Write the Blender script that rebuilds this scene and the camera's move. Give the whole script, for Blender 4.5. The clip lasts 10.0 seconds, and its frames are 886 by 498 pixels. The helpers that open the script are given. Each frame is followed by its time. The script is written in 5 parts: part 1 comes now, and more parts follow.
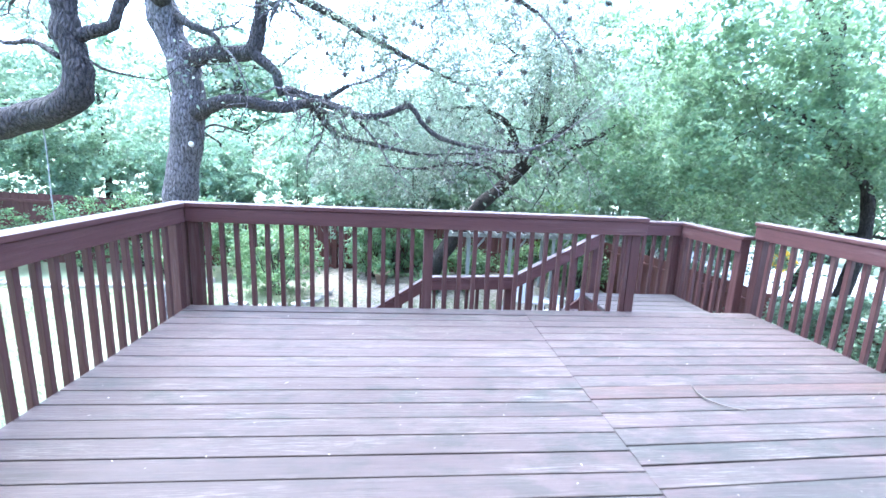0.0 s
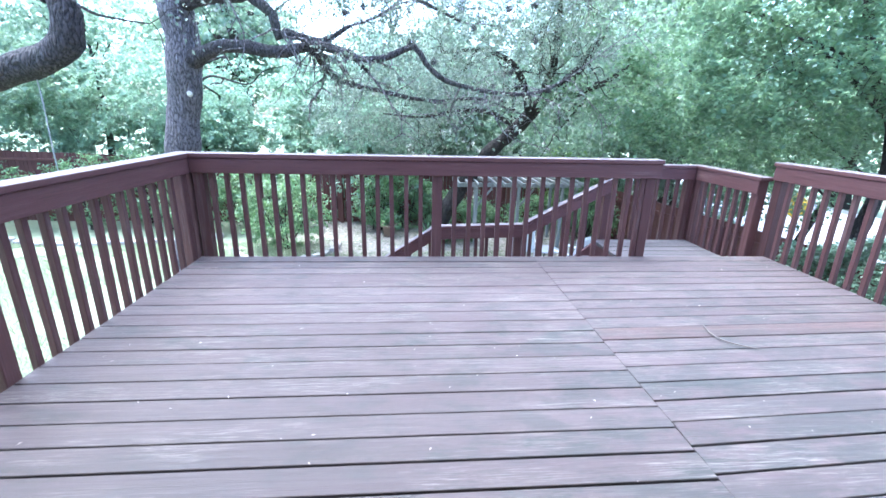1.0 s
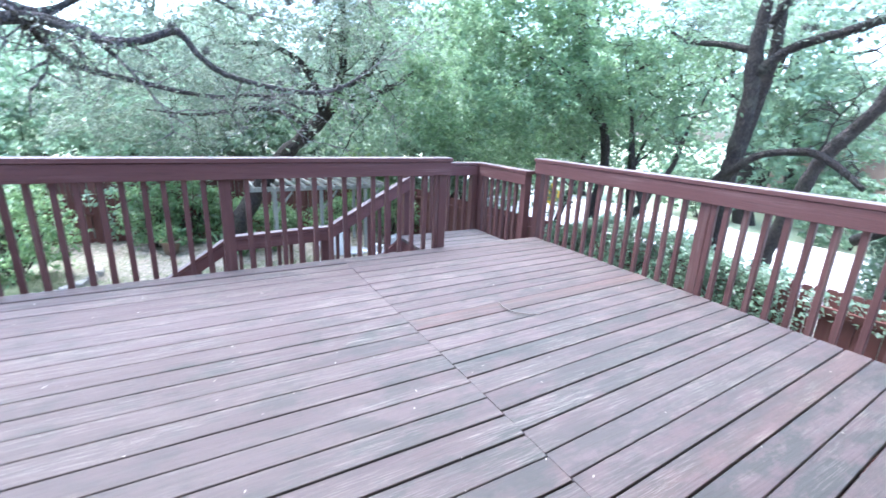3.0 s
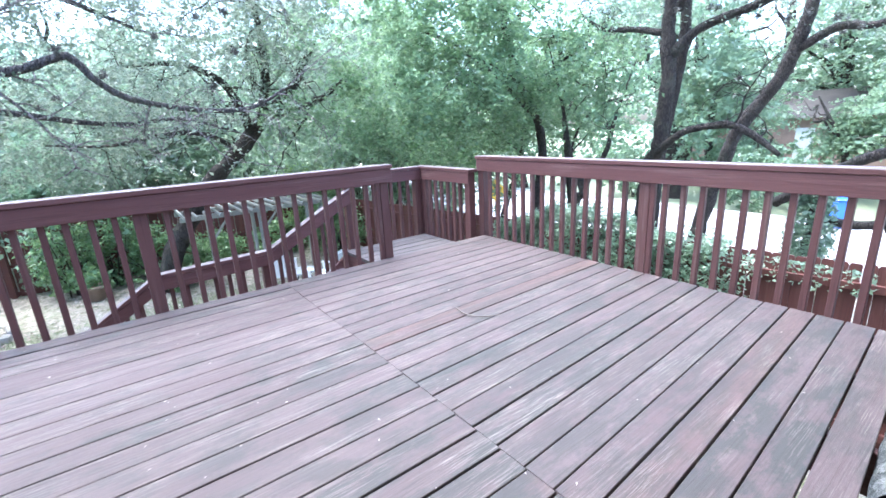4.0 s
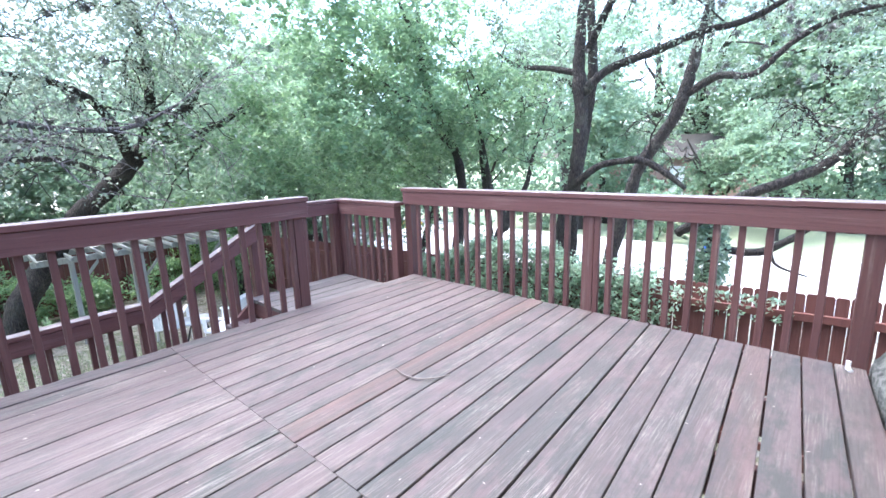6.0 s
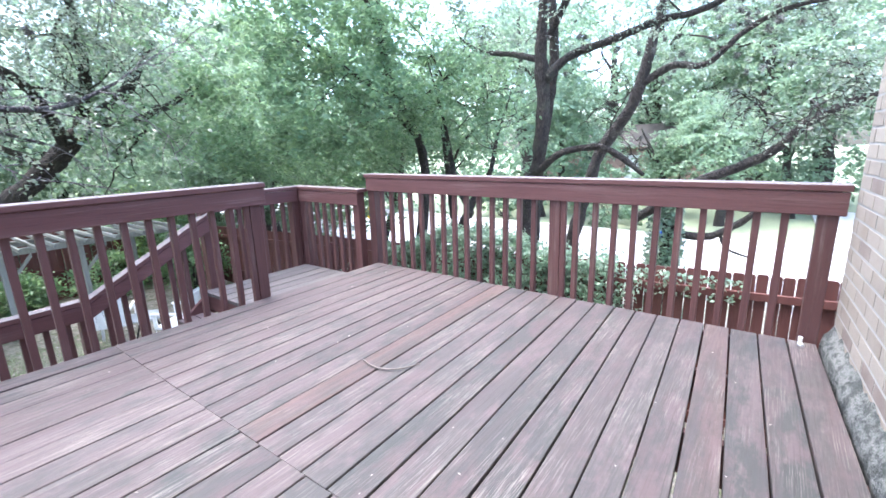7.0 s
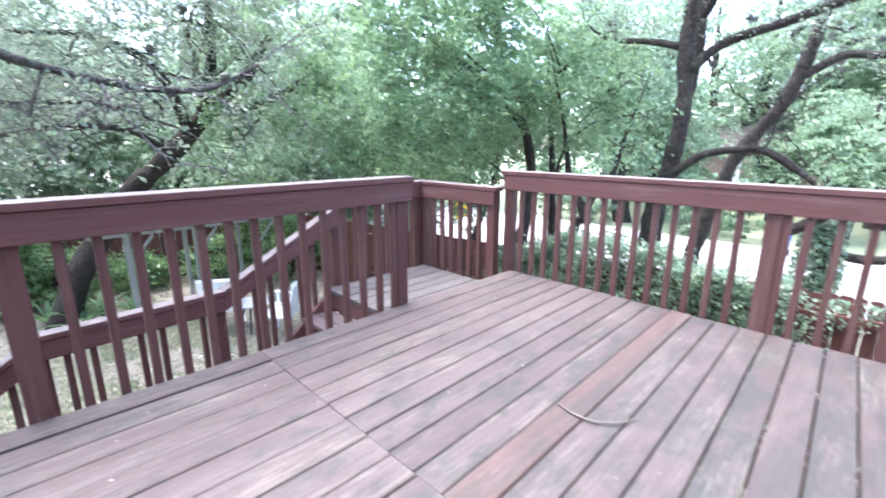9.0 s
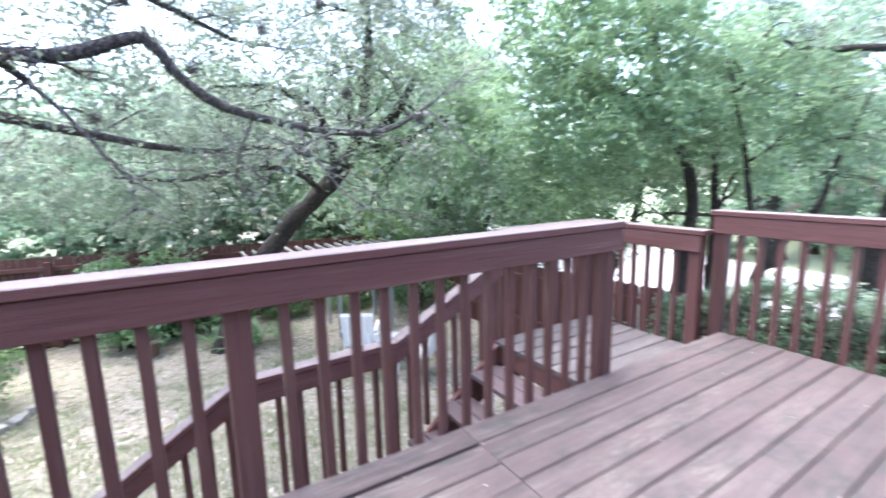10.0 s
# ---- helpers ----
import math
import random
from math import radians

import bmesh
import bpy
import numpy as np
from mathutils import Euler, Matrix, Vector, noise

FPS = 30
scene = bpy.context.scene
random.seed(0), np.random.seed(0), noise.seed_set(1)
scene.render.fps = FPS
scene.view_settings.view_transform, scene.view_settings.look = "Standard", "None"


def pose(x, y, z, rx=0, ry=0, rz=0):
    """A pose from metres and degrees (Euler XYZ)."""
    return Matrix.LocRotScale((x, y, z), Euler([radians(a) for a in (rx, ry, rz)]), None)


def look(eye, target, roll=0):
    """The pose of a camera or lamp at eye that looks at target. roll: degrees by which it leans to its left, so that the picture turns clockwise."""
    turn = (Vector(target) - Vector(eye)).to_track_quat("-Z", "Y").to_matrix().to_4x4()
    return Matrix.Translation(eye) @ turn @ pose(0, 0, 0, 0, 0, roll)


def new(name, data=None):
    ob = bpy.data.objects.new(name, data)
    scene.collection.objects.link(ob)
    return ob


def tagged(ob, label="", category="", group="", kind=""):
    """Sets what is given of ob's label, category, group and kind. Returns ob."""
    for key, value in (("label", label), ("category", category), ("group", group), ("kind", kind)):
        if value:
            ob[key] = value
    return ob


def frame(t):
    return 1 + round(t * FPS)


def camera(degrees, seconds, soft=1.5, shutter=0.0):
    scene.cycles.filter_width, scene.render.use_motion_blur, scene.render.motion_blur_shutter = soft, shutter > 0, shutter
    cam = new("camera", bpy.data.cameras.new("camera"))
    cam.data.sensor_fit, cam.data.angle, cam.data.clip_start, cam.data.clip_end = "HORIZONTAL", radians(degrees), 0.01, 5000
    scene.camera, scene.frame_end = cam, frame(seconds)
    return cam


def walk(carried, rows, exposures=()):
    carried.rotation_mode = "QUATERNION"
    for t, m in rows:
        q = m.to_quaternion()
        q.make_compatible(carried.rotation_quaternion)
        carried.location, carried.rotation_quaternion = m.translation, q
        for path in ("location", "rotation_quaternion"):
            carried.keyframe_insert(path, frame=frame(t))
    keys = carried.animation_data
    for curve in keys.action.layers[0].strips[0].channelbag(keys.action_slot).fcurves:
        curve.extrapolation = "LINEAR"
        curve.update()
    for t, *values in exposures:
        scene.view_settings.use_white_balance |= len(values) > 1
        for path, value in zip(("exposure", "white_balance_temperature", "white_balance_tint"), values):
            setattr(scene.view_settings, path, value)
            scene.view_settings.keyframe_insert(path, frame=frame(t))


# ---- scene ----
cam = camera(90.7, 10.0, shutter=0.45)
PATH = [
    (0, (0.025, -0.228, 1.345), (0.191, 1.727, 0.96), 2.5),
    (0.5, (0.024, -0.211, 1.316), (0.167, 1.728, 0.847), 1.0),
    (1, (0.001, -0.197, 1.28), (0.141, 1.708, 0.689), 1.3),
    (1.5, (-0.01, -0.198, 1.274), (0.176, 1.695, 0.656), 1.2),
    (2, (-0.009, -0.195, 1.267), (0.388, 1.672, 0.668), 2.9),
    (2.5, (0.009, -0.184, 1.263), (0.727, 1.594, 0.693), 3.8),
    (3, (0.034, -0.138, 1.252), (0.987, 1.53, 0.698), 2.5),
    (3.2, (0.056, -0.106, 1.253), (1.063, 1.533, 0.707), 1.4),
    (4.3, (0.15, 0.003, 1.234), (1.313, 1.54, 0.698), -3.6),
    (4.5, (0.158, 0.04, 1.243), (1.376, 1.534, 0.711), -2.4),
    (5, (0.187, 0.185, 1.269), (1.628, 1.505, 0.842), -0.1),
    (5.2, (0.192, 0.225, 1.266), (1.671, 1.51, 0.864), 0.4),
    (6.3, (0.374, 0.48, 1.174), (1.834, 1.785, 0.764), -2.7),
    (6.5, (0.382, 0.479, 1.167), (1.88, 1.738, 0.757), -2.0),
    (7, (0.367, 0.517, 1.161), (1.921, 1.688, 0.701), -1.6),
    (7.5, (0.314, 0.628, 1.159), (1.952, 1.68, 0.699), -1.8),
    (8, (0.313, 0.772, 1.139), (1.969, 1.788, 0.665), -0.6),
    (8.5, (0.348, 0.996, 1.155), (1.88, 2.178, 0.65), -1.8),
    (9, (0.285, 1.356, 1.14), (1.65, 2.741, 0.671), 0.1),
    (9.5, (0.178, 1.645, 1.167), (1.451, 3.149, 0.827), -0.4),
    (10, (0.091, 2.072, 1.201), (1.105, 3.764, 0.868), -1.2),
]
walk(cam, [(t, look(eye, target, roll)) for t, eye, target, roll in PATH], [(0.0, 3.70, 5050, 9), (1.0, 3.40, 5050, 9), (2.5, 3.40, 5230, 10), (4.5, 3.45, 5450, 11), (5.1, 3.55, 5500, 11), (6.5, 3.30, 5680, 12), (7.5, 3.33, 5730, 12), (8.0, 3.33, 5760, 12), (8.5, 3.50, 5800, 12), (9.0, 3.43, 5800, 13), (9.5, 3.40, 5850, 14), (10.0, 3.32, 5850, 15)])

# ---- light ----
world = bpy.data.worlds.new("sky")
scene.world = world
world.use_nodes = True
wn = world.node_tree
sky = wn.nodes.new("ShaderNodeTexSky")
sky.sky_type = "NISHITA"
sky.sun_disc = False
sky.sun_elevation = radians(75)
sky.sun_rotation = radians(-37)
sky.air_density, sky.dust_density, sky.ozone_density = 1.0, 4.0, 1.0
wn.nodes["Background"].inputs["Strength"].default_value = 0.15
wn.links.new(sky.outputs["Color"], wn.nodes["Background"].inputs["Color"])
sun = new("sun", bpy.data.lights.new("sun", "SUN"))
sun.data.energy, sun.data.angle, sun.data.color = 0.8, radians(60), (1.0, 0.97, 0.93)
sun.matrix_world = look((-3.5, 4.7, 22), (0, 0, 0))

# ---- mesh helpers ----
RNG = np.random.default_rng(7)


def mesh_from(name, verts, faces, mat, smooth=False):
    me = bpy.data.meshes.new(name)
    me.from_pydata([tuple(v) for v in verts], [], [tuple(f) for f in faces])
    me.materials.append(mat)
    if smooth:
        me.polygons.foreach_set("use_smooth", [True] * len(me.polygons))
    me.update()
    return me


def bm_mesh(name, bm, mat, smooth=False):
    me = bpy.data.meshes.new(name)
    bmesh.ops.recalc_face_normals(bm, faces=bm.faces)
    bm.to_mesh(me)
    bm.free()
    me.materials.append(mat)
    if smooth:
        me.polygons.foreach_set("use_smooth", [True] * len(me.polygons))
    return me


def child(name, me, parent, loc=(0, 0, 0), label="", rz=0.0):
    ob = new(name, me)
    ob.parent = parent
    ob.location = loc
    ob.rotation_euler = (0, 0, rz)
    if label:
        tagged(ob, label)
    return ob


def part(name, bm, mat, parent, label="", smooth=False, loc=(0, 0, 0)):
    return child(name, bm_mesh(name, bm, mat, smooth), parent, loc, label)


def thing(name, loc, label, category, group="", kind=""):
    ob = new(name)
    ob.location = loc
    ob.empty_display_size = 0.1
    return tagged(ob, label, category, group, kind)


def box(bm, lo, hi, bevel=0.0):
    x0, y0, z0 = lo
    x1, y1, z1 = hi
    vs = [bm.verts.new(p) for p in ((x0, y0, z0), (x1, y0, z0), (x1, y1, z0), (x0, y1, z0),
                                    (x0, y0, z1), (x1, y0, z1), (x1, y1, z1), (x0, y1, z1))]
    fs = [bm.faces.new([vs[i] for i in f]) for f in ((3, 2, 1, 0), (4, 5, 6, 7), (0, 1, 5, 4), (1, 2, 6, 5), (2, 3, 7, 6), (3, 0, 4, 7))]
    if bevel:
        es = list({e for f in fs for e in f.edges})
        bmesh.ops.bevel(bm, geom=es, offset=bevel, segments=1, affect="EDGES")
    return bm


def bar(lo, hi, bevel=0.003):
    return box(bmesh.new(), lo, hi, bevel)


def beam(p0, p1, wide, high, bevel=0.003):
    """A board from p0 to p1 (middle of its top edge), with plumb ends."""
    bm = bmesh.new()
    p0, p1 = Vector(p0), Vector(p1)
    d = p1 - p0
    side = Vector((-d.y, d.x, 0)).normalized() * wide / 2
    drop = Vector((0, 0, high))
    vs = [bm.verts.new(p) for p in (p0 - side - drop, p0 + side - drop, p0 + side, p0 - side,
                                    p1 - side - drop, p1 + side - drop, p1 + side, p1 - side)]
    fs = [bm.faces.new([vs[i] for i in f]) for f in ((0, 1, 2, 3), (7, 6, 5, 4), (0, 4, 5, 1), (1, 5, 6, 2), (2, 6, 7, 3), (3, 7, 4, 0))]
    bmesh.ops.bevel(bm, geom=list(bm.edges), offset=bevel, segments=1, affect="EDGES")
    return bm


def cyl(bm, p0, p1, r0, r1, sides=12, caps=True):
    p0, p1 = Vector(p0), Vector(p1)
    q = (p1 - p0).to_track_quat("Z", "Y")
    rings = []
    for p, r in ((p0, r0), (p1, r1)):
        rings.append([bm.verts.new(p + q @ Vector((r * math.cos(2 * math.pi * i / sides), r * math.sin(2 * math.pi * i / sides), 0))) for i in range(sides)])
    for i in range(sides):
        j = (i + 1) % sides
        bm.faces.new((rings[0][i], rings[0][j], rings[1][j], rings[1][i]))
    if caps:
        bm.faces.new(rings[0][::-1])
        bm.faces.new(rings[1])
    return bm


def smooth_line(pts, step):
    """Catmull-Rom through the points, sampled about every step metres."""
    p = np.array(pts, float)
    e = np.vstack([2 * p[0] - p[1], p, 2 * p[-1] - p[-2]])
    out, par = [], []
    for i in range(len(p) - 1):
        a, b, c, d = e[i:i + 4]
        n = max(1, int(np.linalg.norm(c - b) / step))
        for k in range(n):
            u = k / n
            out.append(0.5 * (2 * b + (c - a) * u + (2 * a - 5 * b + 4 * c - d) * u * u + (3 * b - a - 3 * c + d) * u ** 3))
            par.append(i + u)
    out.append(p[-1])
    par.append(len(p) - 1)
    return np.array(out), np.array(par)


def tube(acc, pts, radii, sides=8, step=0.12, rough=0.0):
    """Add a tapered tube through pts to acc = (verts, faces)."""
    line, par = smooth_line(pts, step)
    rad = np.interp(par, np.arange(len(radii)), radii)
    verts, faces = acc
    base = len(verts)
    tang = np.gradient(line, axis=0)
    tang /= np.linalg.norm(tang, axis=1)[:, None] + 1e-9
    u = np.cross(tang[0], (0.3, 0.9, 0.2))
    for k in range(len(line)):
        u = u - tang[k] * np.dot(u, tang[k])
        u /= np.linalg.norm(u) + 1e-9
        w = np.cross(tang[k], u)
        for i in range(sides):
            a = 2 * math.pi * i / sides
            r = rad[k]
            if rough:
                q = line[k] + (math.cos(a) * u + math.sin(a) * w) * r
                r *= 1 + rough * noise.noise(Vector(q) * (0.9 / max(r, 0.03)) * 0.5)
            verts.append(line[k] + (math.cos(a) * u + math.sin(a) * w) * r)
    for k in range(len(line) - 1):
        for i in range(sides):
            j = (i + 1) % sides
            faces.append((base + k * sides + i, base + k * sides + j, base + (k + 1) * sides + j, base + (k + 1) * sides + i))
    faces.append(tuple(base + i for i in range(sides))[::-1])
    faces.append(tuple(base + (len(line) - 1) * sides + i for i in range(sides)))
    return line, rad


def leaf_mesh(name, centres, length, width, mat, upward=0.6, rng=RNG):
    """One folded leaf of four corners at every centre."""
    c = np.asarray(centres, float)
    n = len(c)
    nrm = rng.normal(size=(n, 3)) + np.array((0, 0, upward * 2))
    nrm /= np.linalg.norm(nrm, axis=1)[:, None]
    d = rng.normal(size=(n, 3)) + np.array((0, 0, -0.35))
    d -= nrm * np.sum(d * nrm, axis=1)[:, None]
    d /= np.linalg.norm(d, axis=1)[:, None] + 1e-9
    s = np.cross(nrm, d)
    k = rng.uniform(0.6, 1.3, (n, 1))
    L, W = length * k, width * k
    v = np.empty((n, 4, 3))
    v[:, 0] = c - d * L * 0.5
    v[:, 1] = c + s * W * 0.5 - d * L * 0.06 + nrm * W * 0.16
    v[:, 2] = c + d * L * 0.5 - nrm * L * 0.1
    v[:, 3] = c - s * W * 0.5 - d * L * 0.06 + nrm * W * 0.16
    me = bpy.data.meshes.new(name)
    me.vertices.add(4 * n)
    me.loops.add(4 * n)
    me.polygons.add(n)
    me.vertices.foreach_set("co", v.ravel())
    me.loops.foreach_set("vertex_index", np.arange(4 * n, dtype=np.int32))
    me.polygons.foreach_set("loop_start", np.arange(0, 4 * n, 4, dtype=np.int32))
    me.materials.append(mat)
    me.update(calc_edges=True)
    return me


def clumps(n, centre, radii, spread, per, rng=RNG, shell=0.55, flat=0.6):
    """Leaf places: n clumps in the ellipsoid, thicker towards its outside, with per leaves in each."""
    d = rng.normal(size=(n, 3))
    d /= np.linalg.norm(d, axis=1)[:, None]
    r = rng.uniform(shell ** 3, 1, (n, 1)) ** (1 / 3)
    c = np.array(centre) + d * r * np.array(radii)
    size = rng.uniform(0.5, 1.3, (n, 1, 1)) * spread
    off = rng.normal(size=(n, per, 3)) * size * np.array((1, 1, flat))
    return (c[:, None, :] + off).reshape(-1, 3)


def sprays(n, centre, radii, length, per, rng=RNG, shell=0.45, droop=0.25):
    """Leaf places: flat sprays that reach out and droop from all round the ellipsoid, with open dark gaps between."""
    d = rng.normal(size=(n, 3))
    d /= np.linalg.norm(d, axis=1)[:, None]
    r = rng.uniform(shell ** 3, 1, (n, 1)) ** (1 / 3)
    c = np.array(centre) + d * r * np.array(radii)
    out = d * np.array((1, 1, 0.35)) + rng.normal(size=(n, 3)) * np.array((0.4, 0.4, 0.2)) - np.array((0, 0, droop))
    out /= np.linalg.norm(out, axis=1)[:, None]
    side = np.cross(out, (0, 0, 1)) + 1e-6
    side /= np.linalg.norm(side, axis=1)[:, None]
    size = rng.uniform(0.55, 1.35, (n, 1)) * length
    u = rng.uniform(-0.5, 0.5, (n, per))
    w = rng.normal(size=(n, per)) * 0.26 * (0.75 - u)
    p = c[:, None, :] + out[:, None, :] * (u * size)[:, :, None] + side[:, None, :] * (w * size)[:, :, None]
    p += rng.normal(size=(n, per, 3)) * np.array((0.012, 0.012, 0.035))
    p[:, :, 2] -= (u + 0.5) ** 2 * size * 0.25
    return p.reshape(-1, 3)


# ---- materials ----
def material(name):
    m = bpy.data.materials.new(name)
    m.use_nodes = True
    return m, m.node_tree.nodes, m.node_tree.links, m.node_tree.nodes["Principled BSDF"]


def add(nodes, kind, **values):
    n = nodes.new(kind)
    for k, v in values.items():
        n.inputs[k.replace("_", " ")].default_value = v
    return n


def mix(nodes, links, fac, a, b, mode="MIX"):
    m = nodes.new("ShaderNodeMix")
    m.data_type, m.blend_type = "RGBA", mode
    for sock, val in ((m.inputs["Factor"], fac), (m.inputs["A"], a), (m.inputs["B"], b)):
        if isinstance(val, bpy.types.NodeSocket):
            links.new(val, sock)
        else:
            sock.default_value = val
    return m.outputs["Result"]


def ramp(nodes, links, fac, lo, hi, v0=0.0, v1=1.0):
    m = nodes.new("ShaderNodeMapRange")
    links.new(fac, m.inputs["Value"])
    for k, v in (("From Min", lo), ("From Max", hi), ("To Min", v0), ("To Max", v1)):
        m.inputs[k].default_value = v
    return m.outputs["Result"]


def coords(nodes, links, scale, kind="Object"):
    t = nodes.new("ShaderNodeTexCoord")
    m = nodes.new("ShaderNodeMapping")
    m.inputs["Scale"].default_value = scale
    links.new(t.outputs[kind], m.inputs["Vector"])
    return m.outputs["Vector"]


def tex(nodes, links, vec, scale, detail=4.0, rough=0.6):
    n = nodes.new("ShaderNodeTexNoise")
    n.inputs["Scale"].default_value, n.inputs["Detail"].default_value, n.inputs["Roughness"].default_value = scale, detail, rough
    links.new(vec, n.inputs["Vector"])
    return n.outputs["Fac"]


def bump(nodes, links, bsdf, height, strength, distance):
    b = nodes.new("ShaderNodeBump")
    b.inputs["Strength"].default_value, b.inputs["Distance"].default_value = strength, distance
    links.new(height, b.inputs["Height"])
    links.new(b.outputs["Normal"], bsdf.inputs["Normal"])


def painted_wood(name, axis, paint, worn, bare, wear=0.5, rough=0.55, stain=0.0, flake=0.0, gloss=0.35):
    """Stained boards: grain along an axis, faded and rubbed through, with grey mildew."""
    m, N, L, b = material(name)
    g = [38.0, 38.0, 38.0]
    g[axis] = 1.6
    geo = N.new("ShaderNodeNewGeometry")
    info = N.new("ShaderNodeObjectInfo")
    shift = N.new("ShaderNodeVectorMath")
    shift.operation = "MULTIPLY_ADD"
    comb = N.new("ShaderNodeCombineXYZ")
    for k in "XYZ":
        L.new(info.outputs["Random"], comb.inputs[k])
    tc = N.new("ShaderNodeTexCoord")
    L.new(comb.outputs[0], shift.inputs[0])
    shift.inputs[1].default_value = (31.0, 17.0, 23.0)
    L.new(tc.outputs["Object"], shift.inputs[2])
    mp = N.new("ShaderNodeMapping")
    mp.inputs["Scale"].default_value = g
    L.new(shift.outputs[0], mp.inputs["Vector"])
    grain = tex(N, L, mp.outputs["Vector"], 1.0, 5.0, 0.65)
    g2 = [v * 0.22 for v in g]
    mp2 = N.new("ShaderNodeMapping")
    mp2.inputs["Scale"].default_value = g2
    L.new(shift.outputs[0], mp2.inputs["Vector"])
    streak = tex(N, L, mp2.outputs["Vector"], 1.0, 4.0, 0.6)
    def along(run, across, detail=4.0, rough=0.6):
        """Noise drawn out along the board, different on every board."""
        sc = [across, across, across]
        sc[axis] = run
        m3 = N.new("ShaderNodeMapping")
        m3.inputs["Scale"].default_value = sc
        L.new(shift.outputs[0], m3.inputs["Vector"])
        return tex(N, L, m3.outputs["Vector"], 1.0, detail, rough)

    patch = along(1.3, 6.0, 5.0, 0.62)
    fine = tex(N, L, geo.outputs["Position"], 60.0, 3.0, 0.7)
    col = mix(N, L, ramp(N, L, streak, 0.35, 0.7), (*paint, 1), (*worn, 1))
    col = mix(N, L, ramp(N, L, info.outputs["Random"], 0, 1, 0.0, 0.42), col, tuple(v * 0.68 for v in paint) + (1,))
    # rubbed through to bare wood in long streaks
    a = N.new("ShaderNodeMath")
    a.operation = "MULTIPLY"
    L.new(ramp(N, L, grain, 0.52, 0.66), a.inputs[0])
    L.new(ramp(N, L, patch, 0.42, 0.66), a.inputs[1])
    a2 = N.new("ShaderNodeMath")
    a2.operation = "MULTIPLY"
    L.new(a.outputs[0], a2.inputs[0])
    a2.inputs[1].default_value = wear
    col = mix(N, L, a2.outputs[0], col, (*bare, 1))
    def times(a, b):
        q = N.new("ShaderNodeMath")
        q.operation = "MULTIPLY"
        for sock, val in zip(q.inputs, (a, b)):
            if isinstance(val, bpy.types.NodeSocket):
                L.new(val, sock)
            else:
                sock.default_value = val
        return q.outputs[0]

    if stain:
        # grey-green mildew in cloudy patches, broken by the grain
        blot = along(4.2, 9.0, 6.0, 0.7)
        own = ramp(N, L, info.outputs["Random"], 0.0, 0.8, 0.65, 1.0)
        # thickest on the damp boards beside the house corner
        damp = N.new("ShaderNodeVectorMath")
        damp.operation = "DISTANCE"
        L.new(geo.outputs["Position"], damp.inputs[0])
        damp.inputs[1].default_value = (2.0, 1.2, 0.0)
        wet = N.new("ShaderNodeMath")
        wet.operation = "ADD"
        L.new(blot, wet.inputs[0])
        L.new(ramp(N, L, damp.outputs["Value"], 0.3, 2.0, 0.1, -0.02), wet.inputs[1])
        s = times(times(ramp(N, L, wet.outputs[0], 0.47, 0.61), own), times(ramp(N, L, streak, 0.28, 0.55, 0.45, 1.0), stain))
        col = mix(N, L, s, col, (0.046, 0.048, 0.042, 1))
        # one broad zone round (-1.1, 0.3) turns darker grey-brown, broken by noise
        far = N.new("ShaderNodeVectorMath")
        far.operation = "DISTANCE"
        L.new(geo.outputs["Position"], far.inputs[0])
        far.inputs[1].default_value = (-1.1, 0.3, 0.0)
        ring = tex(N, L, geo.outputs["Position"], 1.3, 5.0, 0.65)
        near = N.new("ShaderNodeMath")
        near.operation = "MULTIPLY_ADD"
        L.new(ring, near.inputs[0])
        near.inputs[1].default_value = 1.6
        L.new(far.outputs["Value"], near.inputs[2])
        dark_zone = times(ramp(N, L, near.outputs[0], 1.4, 3.7, 0.95, 0.0), ramp(N, L, streak, 0.3, 0.6, 0.6, 1.0))
        col = mix(N, L, dark_zone, col, (0.046, 0.038, 0.032, 1))
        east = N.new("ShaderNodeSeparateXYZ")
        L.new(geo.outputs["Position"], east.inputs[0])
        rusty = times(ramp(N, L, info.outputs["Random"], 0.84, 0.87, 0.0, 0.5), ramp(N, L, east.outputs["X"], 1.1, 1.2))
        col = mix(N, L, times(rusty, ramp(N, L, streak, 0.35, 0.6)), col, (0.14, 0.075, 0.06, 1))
    if flake:
        # paint worn off the raised grain in fine pale streaks
        dash = along(6.0, 170.0, 5.0, 0.72)
        board = along(1.1, 4.5, 5.0, 0.65)
        area = tex(N, L, geo.outputs["Position"], 1.5, 4.0, 0.6)
        f = times(times(ramp(N, L, dash, 0.5, 0.6), ramp(N, L, board, 0.47, 0.63)), times(ramp(N, L, area, 0.36, 0.58, 0.15, 1.0), flake))
        col = mix(N, L, f, col, (*bare, 1))
    # dark open grain and fine checks
    check = along(3.0, 120.0, 5.0, 0.7)
    col = mix(N, L, ramp(N, L, check, 0.46, 0.36, 0.0, 0.42), col, tuple(v * 0.4 for v in paint) + (1,))
    dirt = mix(N, L, ramp(N, L, fine, 0.35, 0.75, 0.0, 0.25), col, (0.05, 0.04, 0.04, 1))
    L.new(dirt, b.inputs["Base Color"])
    L.new(ramp(N, L, grain, 0.3, 0.8, rough - 0.1, rough + 0.15), b.inputs["Roughness"])
    b.inputs["Specular IOR Level"].default_value = gloss
    bump(N, L, b, grain, 0.7, 0.006)
    return m


